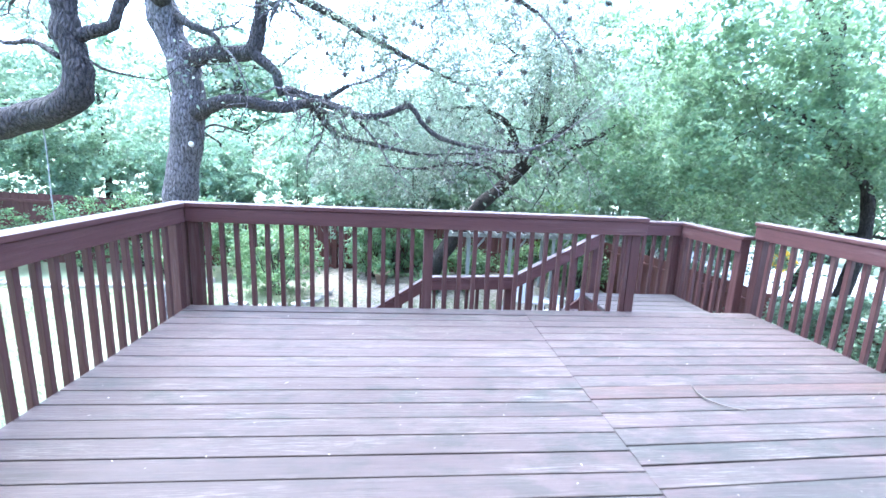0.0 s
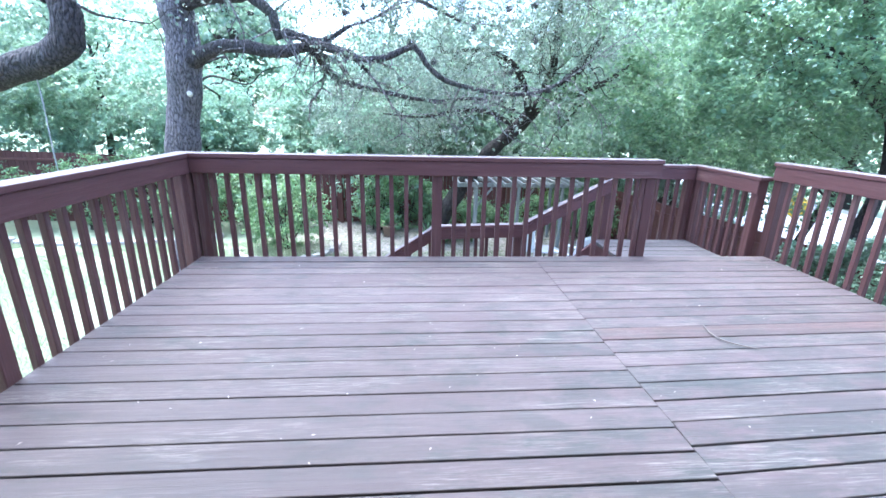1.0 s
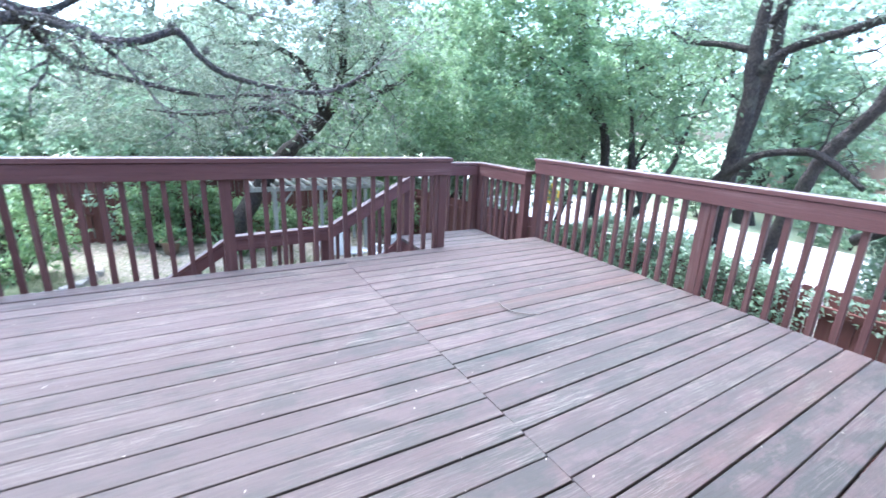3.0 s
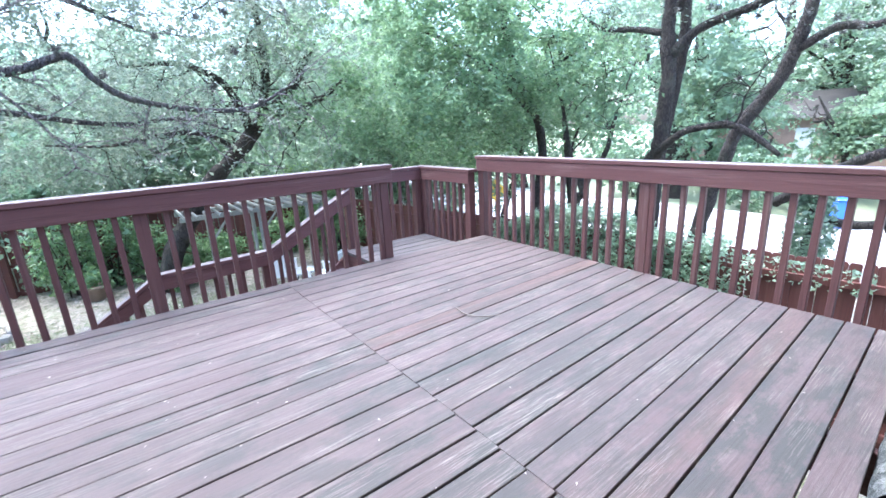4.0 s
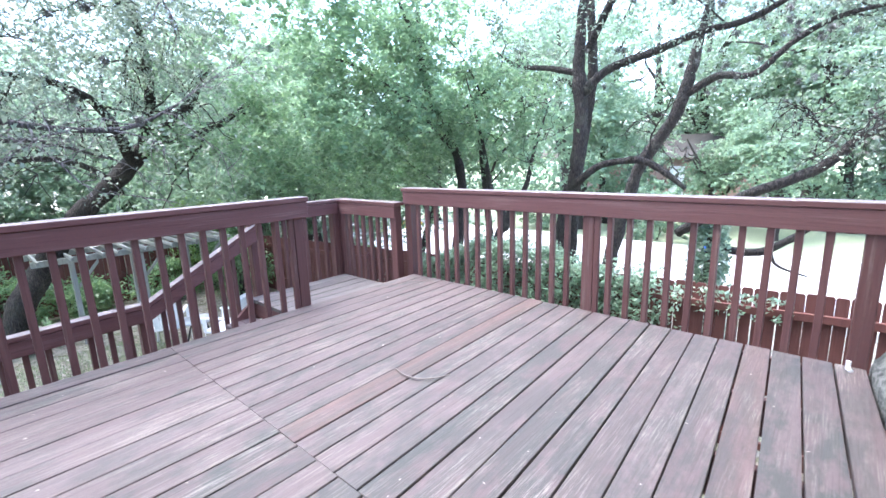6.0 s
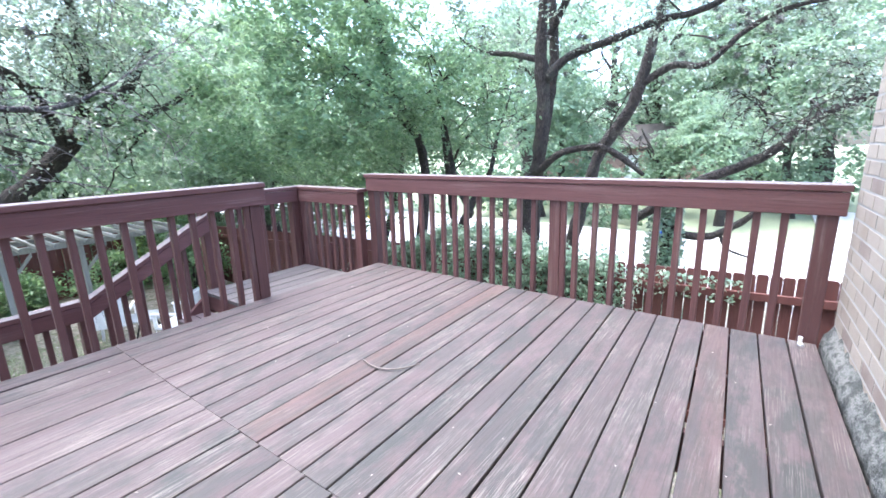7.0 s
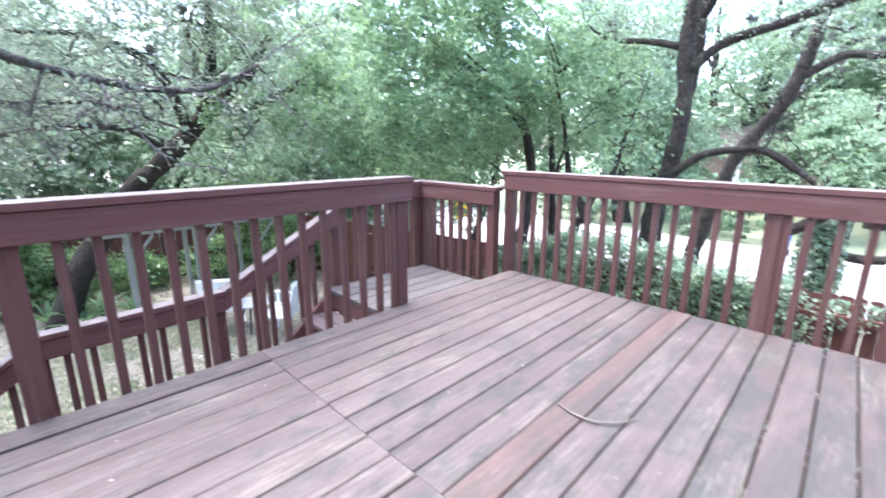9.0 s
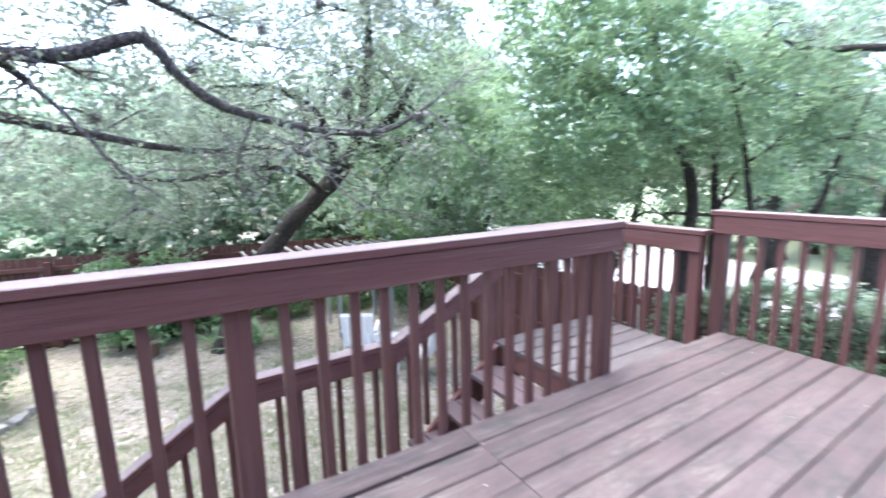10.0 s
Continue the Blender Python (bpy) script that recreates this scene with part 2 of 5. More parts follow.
M_RAIL_X = painted_wood("stain_along_x", 0, (0.114, 0.046, 0.042), (0.144, 0.066, 0.06), (0.22, 0.15, 0.13), 0.45)
M_RAIL_Y = painted_wood("stain_along_y", 1, (0.114, 0.046, 0.042), (0.144, 0.066, 0.06), (0.22, 0.15, 0.13), 0.45)
M_RAIL_Z = painted_wood("stain_along_z", 2, (0.1, 0.042, 0.037), (0.13, 0.06, 0.052), (0.2, 0.15, 0.12), 0.6)
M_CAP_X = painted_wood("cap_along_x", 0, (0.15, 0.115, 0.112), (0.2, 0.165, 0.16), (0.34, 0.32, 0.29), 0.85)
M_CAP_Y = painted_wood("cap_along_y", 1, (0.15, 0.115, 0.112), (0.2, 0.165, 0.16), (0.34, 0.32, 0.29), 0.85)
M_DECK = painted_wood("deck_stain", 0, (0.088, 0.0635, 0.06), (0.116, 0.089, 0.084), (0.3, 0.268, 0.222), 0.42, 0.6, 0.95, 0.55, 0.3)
M_LANDING = painted_wood("landing_stain", 0, (0.09, 0.077, 0.076), (0.122, 0.108, 0.106), (0.3, 0.28, 0.25), 0.5, 0.6, 0.6, 0.4, 0.4)
M_FENCE = painted_wood("fence_stain", 2, (0.10, 0.035, 0.028), (0.13, 0.05, 0.04), (0.2, 0.12, 0.1), 0.3, 0.7)
M_GREYWOOD = painted_wood("weathered_wood", 2, (0.24, 0.245, 0.22), (0.32, 0.32, 0.29), (0.42, 0.42, 0.38), 0.5, 0.75)


def bark_material(name, dark, light, scale):
    m, N, L, b = material(name)
    v = coords(N, L, (scale, scale, scale * 0.28))
    vor = N.new("ShaderNodeTexVoronoi")
    vor.feature = "DISTANCE_TO_EDGE"
    vor.inputs["Scale"].default_value = 1.0
    warp = tex(N, L, v, 1.5, 3.0)
    wv = N.new("ShaderNodeVectorMath")
    wv.operation = "ADD"
    L.new(v, wv.inputs[0])
    L.new(warp, wv.inputs[1])
    L.new(wv.outputs[0], vor.inputs["Vector"])
    plate = ramp(N, L, vor.outputs["Distance"], 0.0, 0.28)
    fine = tex(N, L, coords(N, L, (1, 1, 0.5)), 55.0, 5.0, 0.7)
    big = tex(N, L, coords(N, L, (1, 1, 1)), 2.5, 3.0)
    col = mix(N, L, plate, (*dark, 1), (*light, 1))
    col = mix(N, L, ramp(N, L, fine, 0.42, 0.62, 0.0, 0.6), col, tuple(x * 1.6 for x in light) + (1,))
    lichen = tex(N, L, coords(N, L, (1, 1, 0.6)), 14.0, 6.0, 0.75)
    col = mix(N, L, ramp(N, L, lichen, 0.6, 0.68, 0.0, 0.7), col, tuple(x * 2.0 for x in light) + (1,))
    col = mix(N, L, ramp(N, L, big, 0.5, 0.75, 0, 0.4), col, (0.11, 0.12, 0.08, 1))
    L.new(col, b.inputs["Base Color"])
    b.inputs["Roughness"].default_value = 0.9
    h = N.new("ShaderNodeMath")
    h.operation = "ADD"
    L.new(plate, h.inputs[0])
    L.new(fine, h.inputs[1])
    bump(N, L, b, h.outputs[0], 1.0, 0.03)
    return m


M_BARK = bark_material("oak_bark", (0.035, 0.03, 0.031), (0.235, 0.212, 0.214), 30.0)
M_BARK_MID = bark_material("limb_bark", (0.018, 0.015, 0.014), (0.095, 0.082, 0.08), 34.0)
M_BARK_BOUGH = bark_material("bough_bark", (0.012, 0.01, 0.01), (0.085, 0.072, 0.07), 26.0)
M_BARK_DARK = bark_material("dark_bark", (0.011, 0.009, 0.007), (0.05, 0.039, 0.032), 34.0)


def leaf_material(name, a, b2, c, glow=0.35):
    m, N, L, b = material(name)
    geo = N.new("ShaderNodeNewGeometry")
    r = geo.outputs["Random Per Island"]
    col = mix(N, L, ramp(N, L, r, 0.0, 0.6), (*a, 1), (*b2, 1))
    col = mix(N, L, ramp(N, L, r, 0.72, 1.0), col, (*c, 1))
    big = tex(N, L, geo.outputs["Position"], 0.9, 3.0)
    col = mix(N, L, ramp(N, L, big, 0.35, 0.65, 0, 0.35), col, tuple(x * 0.75 for x in a) + (1,))
    L.new(col, b.inputs["Base Color"])
    b.inputs["Roughness"].default_value = 0.36
    b.inputs["Specular IOR Level"].default_value = 0.5
    tr = N.new("ShaderNodeBsdfTranslucent")
    L.new(mix(N, L, 0.5, col, tuple(min(1, x * 1.8) for x in c) + (1,)), tr.inputs["Color"])
    ms = N.new("ShaderNodeMixShader")
    ms.inputs["Fac"].default_value = glow
    L.new(b.outputs[0], ms.inputs[1])
    L.new(tr.outputs[0], ms.inputs[2])
    L.new(ms.outputs[0], N["Material Output"].inputs["Surface"])
    return m


M_OAK = leaf_material("oak_leaves", (0.07, 0.11, 0.076), (0.117, 0.168, 0.117), (0.27, 0.31, 0.225), 0.4)
M_ELM = leaf_material("elm_leaves", (0.062, 0.128, 0.08), (0.122, 0.224, 0.133), (0.3, 0.41, 0.21), 0.43)
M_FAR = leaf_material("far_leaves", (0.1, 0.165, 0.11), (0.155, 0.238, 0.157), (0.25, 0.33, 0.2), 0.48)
# brightened copy of the far leaves: lit foliage put into the colour
M_FAR_LIT = leaf_material("far_leaves_lit", (0.128, 0.215, 0.145), (0.195, 0.302, 0.205), (0.3, 0.4, 0.26), 0.48)
M_SHRUB = leaf_material("shrub_leaves", (0.06, 0.118, 0.062), (0.105, 0.195, 0.095), (0.25, 0.36, 0.16), 0.44)
# a sunlit shrub's brightness is put into this yellow-green leaf colour
M_SUNLIT = leaf_material("sunlit_leaves", (0.1, 0.19, 0.06), (0.16, 0.27, 0.085), (0.28, 0.38, 0.14), 0.48)
M_IVY = leaf_material("ivy_leaves", (0.09, 0.16, 0.1), (0.155, 0.245, 0.15), (0.36, 0.43, 0.32), 0.38)
M_MOSS = leaf_material("ball_moss", (0.06, 0.058, 0.05), (0.085, 0.083, 0.072), (0.13, 0.13, 0.11), 0.1)
M_GRASS = leaf_material("grass_blades", (0.15, 0.2, 0.1), (0.225, 0.275, 0.15), (0.36, 0.39, 0.25), 0.38)


def ground_material():
    m, N, L, b = material("yard_ground")
    geo = N.new("ShaderNodeNewGeometry")
    p = geo.outputs["Position"]
    sep = N.new("ShaderNodeSeparateXYZ")
    L.new(p, sep.inputs[0])
    big = tex(N, L, p, 0.45, 4.0)
    mid = tex(N, L, p, 6.0, 5.0, 0.7)
    fine = tex(N, L, p, 70.0, 4.0, 0.7)
    grass = mix(N, L, mid, (0.16, 0.2, 0.11, 1), (0.3, 0.32, 0.2, 1))
    litter = mix(N, L, ramp(N, L, fine, 0.35, 0.65), (0.18, 0.16, 0.125, 1), (0.38, 0.35, 0.295, 1))
    litter = mix(N, L, ramp(N, L, mid, 0.46, 0.66), litter, (0.1, 0.12, 0.05, 1))
    # lawn on the west, leaf litter round the beds on the north and east
    e = N.new("ShaderNodeMath")
    e.operation = "MULTIPLY_ADD"
    L.new(big, e.inputs[0])
    e.inputs[1].default_value = 6.0
    L.new(sep.outputs["X"], e.inputs[2])
    lit = ramp(N, L, e.outputs[0], -1.2, 1.4)
    far = ramp(N, L, sep.outputs["X"], 20.0, 22.0)
    col = mix(N, L, lit, grass, litter)
    col = mix(N, L, far, col, grass)
    L.new(col, b.inputs["Base Color"])
    b.inputs["Roughness"].default_value = 0.95
    bump(N, L, b, fine, 0.8, 0.03)
    return m


M_GROUND = ground_material()


def rough_material(name, a, c, scale, rough=0.85, strength=0.3, dist=0.005):
    m, N, L, b = material(name)
    p = N.new("ShaderNodeNewGeometry").outputs["Position"]
    big = tex(N, L, p, scale * 0.12, 4.0, 0.6)
    fine = tex(N, L, p, scale, 5.0, 0.7)
    col = mix(N, L, ramp(N, L, big, 0.3, 0.7), (*a, 1), (*c, 1))
    col = mix(N, L, ramp(N, L, fine, 0.35, 0.75, 0, 0.35), col, tuple(x * 0.6 for x in a) + (1,))
    L.new(col, b.inputs["Base Color"])
    b.inputs["Roughness"].default_value = rough
    bump(N, L, b, fine, strength, dist)
    return m


def brick_material():
    m, N, L, b = material("pale_brick")
    info = N.new("ShaderNodeObjectInfo")
    p = N.new("ShaderNodeNewGeometry").outputs["Position"]
    r = info.outputs["Random"]
    col = mix(N, L, ramp(N, L, r, 0.0, 0.7), (0.245, 0.202, 0.155, 1), (0.325, 0.28, 0.222, 1))
    col = mix(N, L, ramp(N, L, r, 0.75, 1.0), col, (0.165, 0.122, 0.098, 1))
    big = tex(N, L, p, 5.0, 4.0)
    fine = tex(N, L, p, 90.0, 4.0, 0.7)
    col = mix(N, L, ramp(N, L, big, 0.4, 0.7, 0, 0.6), col, (0.33, 0.292, 0.236, 1))
    col = mix(N, L, ramp(N, L, fine, 0.4, 0.75, 0, 0.3), col, (0.2, 0.155, 0.14, 1))
    L.new(col, b.inputs["Base Color"])
    b.inputs["Roughness"].default_value = 0.9
    bump(N, L, b, fine, 0.5, 0.004)
    return m


M_BRICK = brick_material()
M_MORTAR = rough_material("mortar", (0.32, 0.3, 0.265), (0.39, 0.37, 0.33), 60.0)


def ledge_material():
    """Pale rough concrete blotched with black-green moss."""
    m, N, L, b = material("mossy_concrete")
    p = N.new("ShaderNodeNewGeometry").outputs["Position"]
    blot = tex(N, L, p, 15.0, 6.0, 0.72)
    spot = tex(N, L, p, 55.0, 4.0, 0.7)
    fine = tex(N, L, p, 190.0, 3.0, 0.7)
    col = mix(N, L, ramp(N, L, fine, 0.35, 0.65), (0.13, 0.132, 0.118, 1), (0.23, 0.228, 0.205, 1))
    col = mix(N, L, ramp(N, L, blot, 0.45, 0.56, 0.0, 0.85), col, (0.04, 0.046, 0.038, 1))
    col = mix(N, L, ramp(N, L, spot, 0.58, 0.66, 0.0, 0.8), col, (0.05, 0.06, 0.042, 1))
    L.new(col, b.inputs["Base Color"])
    b.inputs["Roughness"].default_value = 0.95
    bump(N, L, b, spot, 1.0, 0.02)
    return m


M_LEDGE = ledge_material()
M_ROAD = rough_material("pale_asphalt", (0.30, 0.29, 0.28), (0.36, 0.35, 0.34), 30.0)
M_CONCRETE = rough_material("concrete", (0.45, 0.44, 0.41), (0.55, 0.53, 0.5), 25.0)
M_STONE = rough_material("edging_stone", (0.3, 0.28, 0.25), (0.42, 0.39, 0.35), 25.0, 0.9, 0.5, 0.01)
M_CLAY = rough_material("clay_pot", (0.22, 0.16, 0.12), (0.3, 0.22, 0.17), 20.0)
M_WHITE = rough_material("white_plastic", (0.75, 0.75, 0.73), (0.8, 0.8, 0.79), 12.0, 0.4, 0.05)
M_BLUE = rough_material("blue_plastic", (0.03, 0.12, 0.5), (0.04, 0.15, 0.55), 12.0, 0.45, 0.05)
M_YELLOW = rough_material("sign_yellow", (0.8, 0.5, 0.03), (0.85, 0.55, 0.05), 8.0, 0.5, 0.02)
M_BLACK = rough_material("sign_black", (0.02, 0.02, 0.02), (0.03, 0.03, 0.03), 8.0, 0.6, 0.02)
M_METAL = rough_material("grey_metal", (0.35, 0.36, 0.37), (0.42, 0.43, 0.44), 20.0, 0.5, 0.05)
M_COVER = rough_material("outlet_plastic", (0.42, 0.46, 0.46), (0.5, 0.54, 0.53), 30.0, 0.4, 0.05)
M_ROPE = rough_material("pale_rope", (0.32, 0.33, 0.32), (0.45, 0.46, 0.44), 80.0, 0.9, 0.5, 0.003)
M_ROOF = rough_material("roof_shingle", (0.05, 0.043, 0.04), (0.08, 0.068, 0.06), 12.0)
M_SIDING = rough_material("house_brick_far", (0.3, 0.2, 0.16), (0.38, 0.27, 0.22), 6.0)
M_CUT = rough_material("cut_wood", (0.7, 0.66, 0.58), (0.78, 0.74, 0.66), 30.0)


def glass_material():
    m, N, L, b = material("window_glass")
    b.inputs["Base Color"].default_value = (0.05, 0.06, 0.07, 1)
    b.inputs["Roughness"].default_value = 0.08
    return m


M_GLASS = glass_material()


# ---- ground, road ----
def ground_z(x, y):
    return -1.8 - 0.075 * min(max(x - 4.5, 0.0), 20.0)


def axis_steps():
    near = list(np.arange(-16, 30.01, 0.8))
    return [-220, -120, -70, -40, -24] + near + [38, 55, 90, 150, 260]


gx, gy = axis_steps(), axis_steps()
gv, gf = [], []
for yv in gy:
    for xv in gx:
        gv.append((xv, yv, ground_z(xv, yv) + 0.05 * noise.noise(Vector((xv * 0.5, yv * 0.5, 0)))))
for j in range(len(gy) - 1):
    for i in range(len(gx) - 1):
        a = j * len(gx) + i
        gf.append((a, a + 1, a + 1 + len(gx), a + len(gx)))
tagged(new("ground", mesh_from("ground", gv, gf, M_GROUND, True)), "lawn and leaf litter falling gently to the street", "ground", kind="structure")


def strip(name, x0, x1, y0, y1, mat, lift, label, category):
    """A paved sheet with thickness that follows the fall of the ground."""
    vs, fs = [], []
    xs = np.linspace(x0, x1, 9)
    ys = np.linspace(y0, y1, 9)
    for top in (1, 0):
        for y in ys:
            for x in xs:
                vs.append((x, y, ground_z(x, y) + (lift if top else -0.3)))
    n = 9
    for j in range(8):
        for i in range(8):
            a = j * n + i
            fs.append((a, a + 1, a + n + 1, a + n))
    edge = [i for i in range(n)] + [i * n + n - 1 for i in range(1, n)] + [n * n - 2 - i for i in range(n - 1)] + [(n - 2 - i) * n for i in range(n - 2)]
    for k in range(len(edge)):
        a, b = edge[k], edge[(k + 1) % len(edge)]
        fs.append((b, a, a + n * n, b + n * n))
    return tagged(new(name, mesh_from(name, vs, fs, mat)), label, category, kind="structure")


strip("road", 11.0, 21.0, -60, 90, M_ROAD, 0.09, "pale sunlit residential street", "road")
strip("kerb", 10.8, 11.0, -60, 90, M_CONCRETE, 0.2, "low concrete kerb along the street", "kerb")
strip("kerb_far", 21.0, 21.2, -60, 90, M_CONCRETE, 0.2, "low concrete kerb across the street", "kerb")
strip("driveway", 21.2, 34.0, -6.5, -1.5, M_CONCRETE, 0.12, "pale concrete driveway across the street", "driveway")

# dark sheet added under the deck; shade below the boards put into its colour
M_GAP_DARK = rough_material("gap_dark", (0.03, 0.024, 0.019), (0.055, 0.045, 0.036), 20.0)
strip("soil", -1.85, 3.6, -1.45, 3.6, M_GAP_DARK, 0.08, "dark sheet added under the deck to shade the board gaps", "soil")

# ---- deck ----
W_X, E_X, N_Y = -1.90, 3.47, 3.70
PITCH, SEAM, WC = 0.1493, 1.146, 1.8


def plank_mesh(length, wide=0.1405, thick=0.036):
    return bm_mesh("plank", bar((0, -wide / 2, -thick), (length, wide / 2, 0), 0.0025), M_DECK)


deck = thing("deck_floor", (0, 0, 0), "faded red-brown stained deck boards, worn and mildewed", "deck", kind="structure")
joist = bar((W_X, N_Y - 0.055, -0.26), (2.3, N_Y - 0.012, -0.038))
part("rim_joist", joist, M_RAIL_X, deck)
part("rim_joist", bar((2.3, N_Y - 0.055, -0.26), (E_X, N_Y - 0.012, -0.038)), M_RAIL_X, deck)
part("rim_joist", bar((W_X + 0.01, -1.4, -0.26), (W_X + 0.05, N_Y - 0.06, -0.038)), M_RAIL_Y, deck)
part("rim_joist", bar((E_X - 0.05, 0.2, -0.26), (E_X - 0.01, N_Y - 0.06, -0.038)), M_RAIL_Y, deck)
for k in range(8):
    x = W_X + 0.5 + k * 0.61
    part("joist", bar((x - 0.02, -1.4, -0.24), (x + 0.02, N_Y - 0.06, -0.038)), M_RAIL_Y, deck)
for x in (-1.7, 0.4, 2.2, 3.3):
    part("support_post", bar((x - 0.045, N_Y - 0.16, -1.85), (x + 0.045, N_Y - 0.07, -0.262)), M_RAIL_Z, deck)
rows = 35
WIDTHS = (0.131, 0.1345, 0.1405, 0.143)
left_planks = [plank_mesh(SEAM - W_X - 0.001, w) for w in WIDTHS]
short_plank = plank_mesh(WC - SEAM - 0.02)


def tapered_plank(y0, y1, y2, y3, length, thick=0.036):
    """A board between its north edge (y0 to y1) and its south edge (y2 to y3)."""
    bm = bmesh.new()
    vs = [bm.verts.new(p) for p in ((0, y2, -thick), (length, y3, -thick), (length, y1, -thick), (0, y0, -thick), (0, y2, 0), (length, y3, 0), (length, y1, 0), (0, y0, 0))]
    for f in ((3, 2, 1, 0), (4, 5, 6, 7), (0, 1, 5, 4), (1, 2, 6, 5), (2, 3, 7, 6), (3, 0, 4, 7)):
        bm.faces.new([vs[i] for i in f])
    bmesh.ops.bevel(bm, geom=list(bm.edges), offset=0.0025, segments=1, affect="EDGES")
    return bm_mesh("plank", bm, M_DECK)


edge = at_seam = at_end = N_Y
run = E_X - SEAM - 0.002
for k in range(rows):
    pitch = PITCH if edge > 1.5 else 0.1415
    y = edge - pitch / 2
    pick = random.choice((0, 1, 2, 2, 3)) if pitch == PITCH else random.choice((0, 0, 1))
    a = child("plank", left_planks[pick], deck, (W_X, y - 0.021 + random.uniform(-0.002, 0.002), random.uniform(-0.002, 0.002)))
    if k == 0:
        a.location.y = y
    a.rotation_euler = (random.uniform(-0.01, 0.01), 0, radians(0.42 if k > 2 else 0.1 * k))
    g = random.uniform(0.003, 0.0062)
    # the east boards narrow towards the askew house wall
    n0, n1 = at_seam, at_end
    at_seam -= 0.1466 if k < 13 else (0.1472 if k < 19 else 0.14)
    at_end -= 0.1403 if k < 13 else 0.1393
    s0, s1 = at_seam, at_end
    if at_end > 0.15:
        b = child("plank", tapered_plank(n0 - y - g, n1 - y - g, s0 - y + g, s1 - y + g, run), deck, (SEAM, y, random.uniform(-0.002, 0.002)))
        b.rotation_euler = (random.uniform(-0.01, 0.01), 0, 0)
    else:
        child("plank", short_plank, deck, (SEAM, y - 0.1, 0))
    edge -= pitch


# ---- railings ----
def bal_mesh(low, high):
    return bm_mesh("baluster", bar((-0.019, -0.019, low), (0.019, 0.019, high), 0.003), M_RAIL_Z)


def post_mesh(low, high, half=0.0445):
    return bm_mesh("post", bar((-half, -half, low), (half, half, high), 0.005), M_RAIL_Z)


def turned(ob):
    ob.rotation_euler = (random.uniform(-0.006, 0.006), random.uniform(-0.006, 0.006), random.uniform(-0.06, 0.06))
    return ob


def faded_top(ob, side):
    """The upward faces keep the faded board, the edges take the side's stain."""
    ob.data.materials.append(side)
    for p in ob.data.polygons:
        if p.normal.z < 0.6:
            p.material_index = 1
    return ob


BAL, POST = bal_mesh(-0.2, 0.872), post_mesh(-0.24, 0.88)

north = thing("deck_railing", (0, N_Y, 0), "dark red-brown wooden deck railing with square balusters and flat cap", "railing", "deck railings")
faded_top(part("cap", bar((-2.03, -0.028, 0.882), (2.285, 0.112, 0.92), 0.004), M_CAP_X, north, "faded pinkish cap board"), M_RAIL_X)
part("face_board", bar((-1.885, -0.020, 0.752), (2.275, -0.001, 0.880), 0.003), M_RAIL_X, north)
for x in (-1.835, 0.225, 2.195):
    child("post", POST, north, (x, 0.0455, 0))
n_bal = [-1.727 + 0.1287 * k for k in range(15)] + [0.386 + 0.1345 * k for k in range(13)]
for x in n_bal:
    turned(child("baluster", BAL, north, (x, 0.0205, 0)))

child("post", POST, north, (-1.945, 0.0455, 0))
for x in (-1.74, -1.35):
    part("block", bar((x - 0.03, 0.041, 0.53), (x + 0.03, 0.072, 0.75)), M_RAIL_Z, north)
turned(child("baluster", BAL, north, (2.125, 0.0205, 0)))

west = thing("deck_railing", (W_X, 1.5, 0), "dark red-brown wooden deck railing with square balusters and flat cap", "railing", "deck railings")
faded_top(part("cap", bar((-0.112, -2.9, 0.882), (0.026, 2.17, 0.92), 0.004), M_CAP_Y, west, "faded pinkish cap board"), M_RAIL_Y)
part("face_board", bar((0.001, -2.9, 0.752), (0.018, 2.175, 0.880), 0.003), M_RAIL_Y, west)
for y in (2.105, 0.255, -1.4, -2.85):
    child("post", POST, west, (-0.0455, y, 0))
k = 0
while 1.915 + 0.125 * k < 3.5:
    turned(child("baluster", BAL, west, (-0.0205, 1.915 + 0.125 * k - 1.5, 0)))
    k += 1
for k in range(26):
    y = 1.64 - 0.125 * k
    if abs(y - 0.1) > 0.07:
        turned(child("baluster", BAL, west, (-0.0205, y - 1.5, 0)))

east = thing("deck_railing", (E_X, 1.8, 0), "dark red-brown wooden deck railing with square balusters and flat cap", "railing", "deck railings")
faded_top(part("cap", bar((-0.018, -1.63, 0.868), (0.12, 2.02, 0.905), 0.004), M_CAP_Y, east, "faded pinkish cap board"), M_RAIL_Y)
part("face_board", bar((-0.012, -1.62, 0.738), (0.006, 2.0, 0.866), 0.003), M_RAIL_Y, east)
EPOST, EBAL = post_mesh(-0.24, 0.866), bal_mesh(-0.2, 0.858)
for y in (1.955, 0.0, -1.55):
    child("post", EPOST, east, (0.052, y, 0))
turned(child("baluster", EBAL, east, (0.0265, -0.066, 0)))
for k in range(14):
    turned(child("baluster", EBAL, east, (0.0265, 3.62 - 0.1265 * k - 1.8, 0)))
for k in range(10):
    turned(child("baluster", EBAL, east, (0.0265, 1.64 - 0.134 * k - 1.8, 0)))

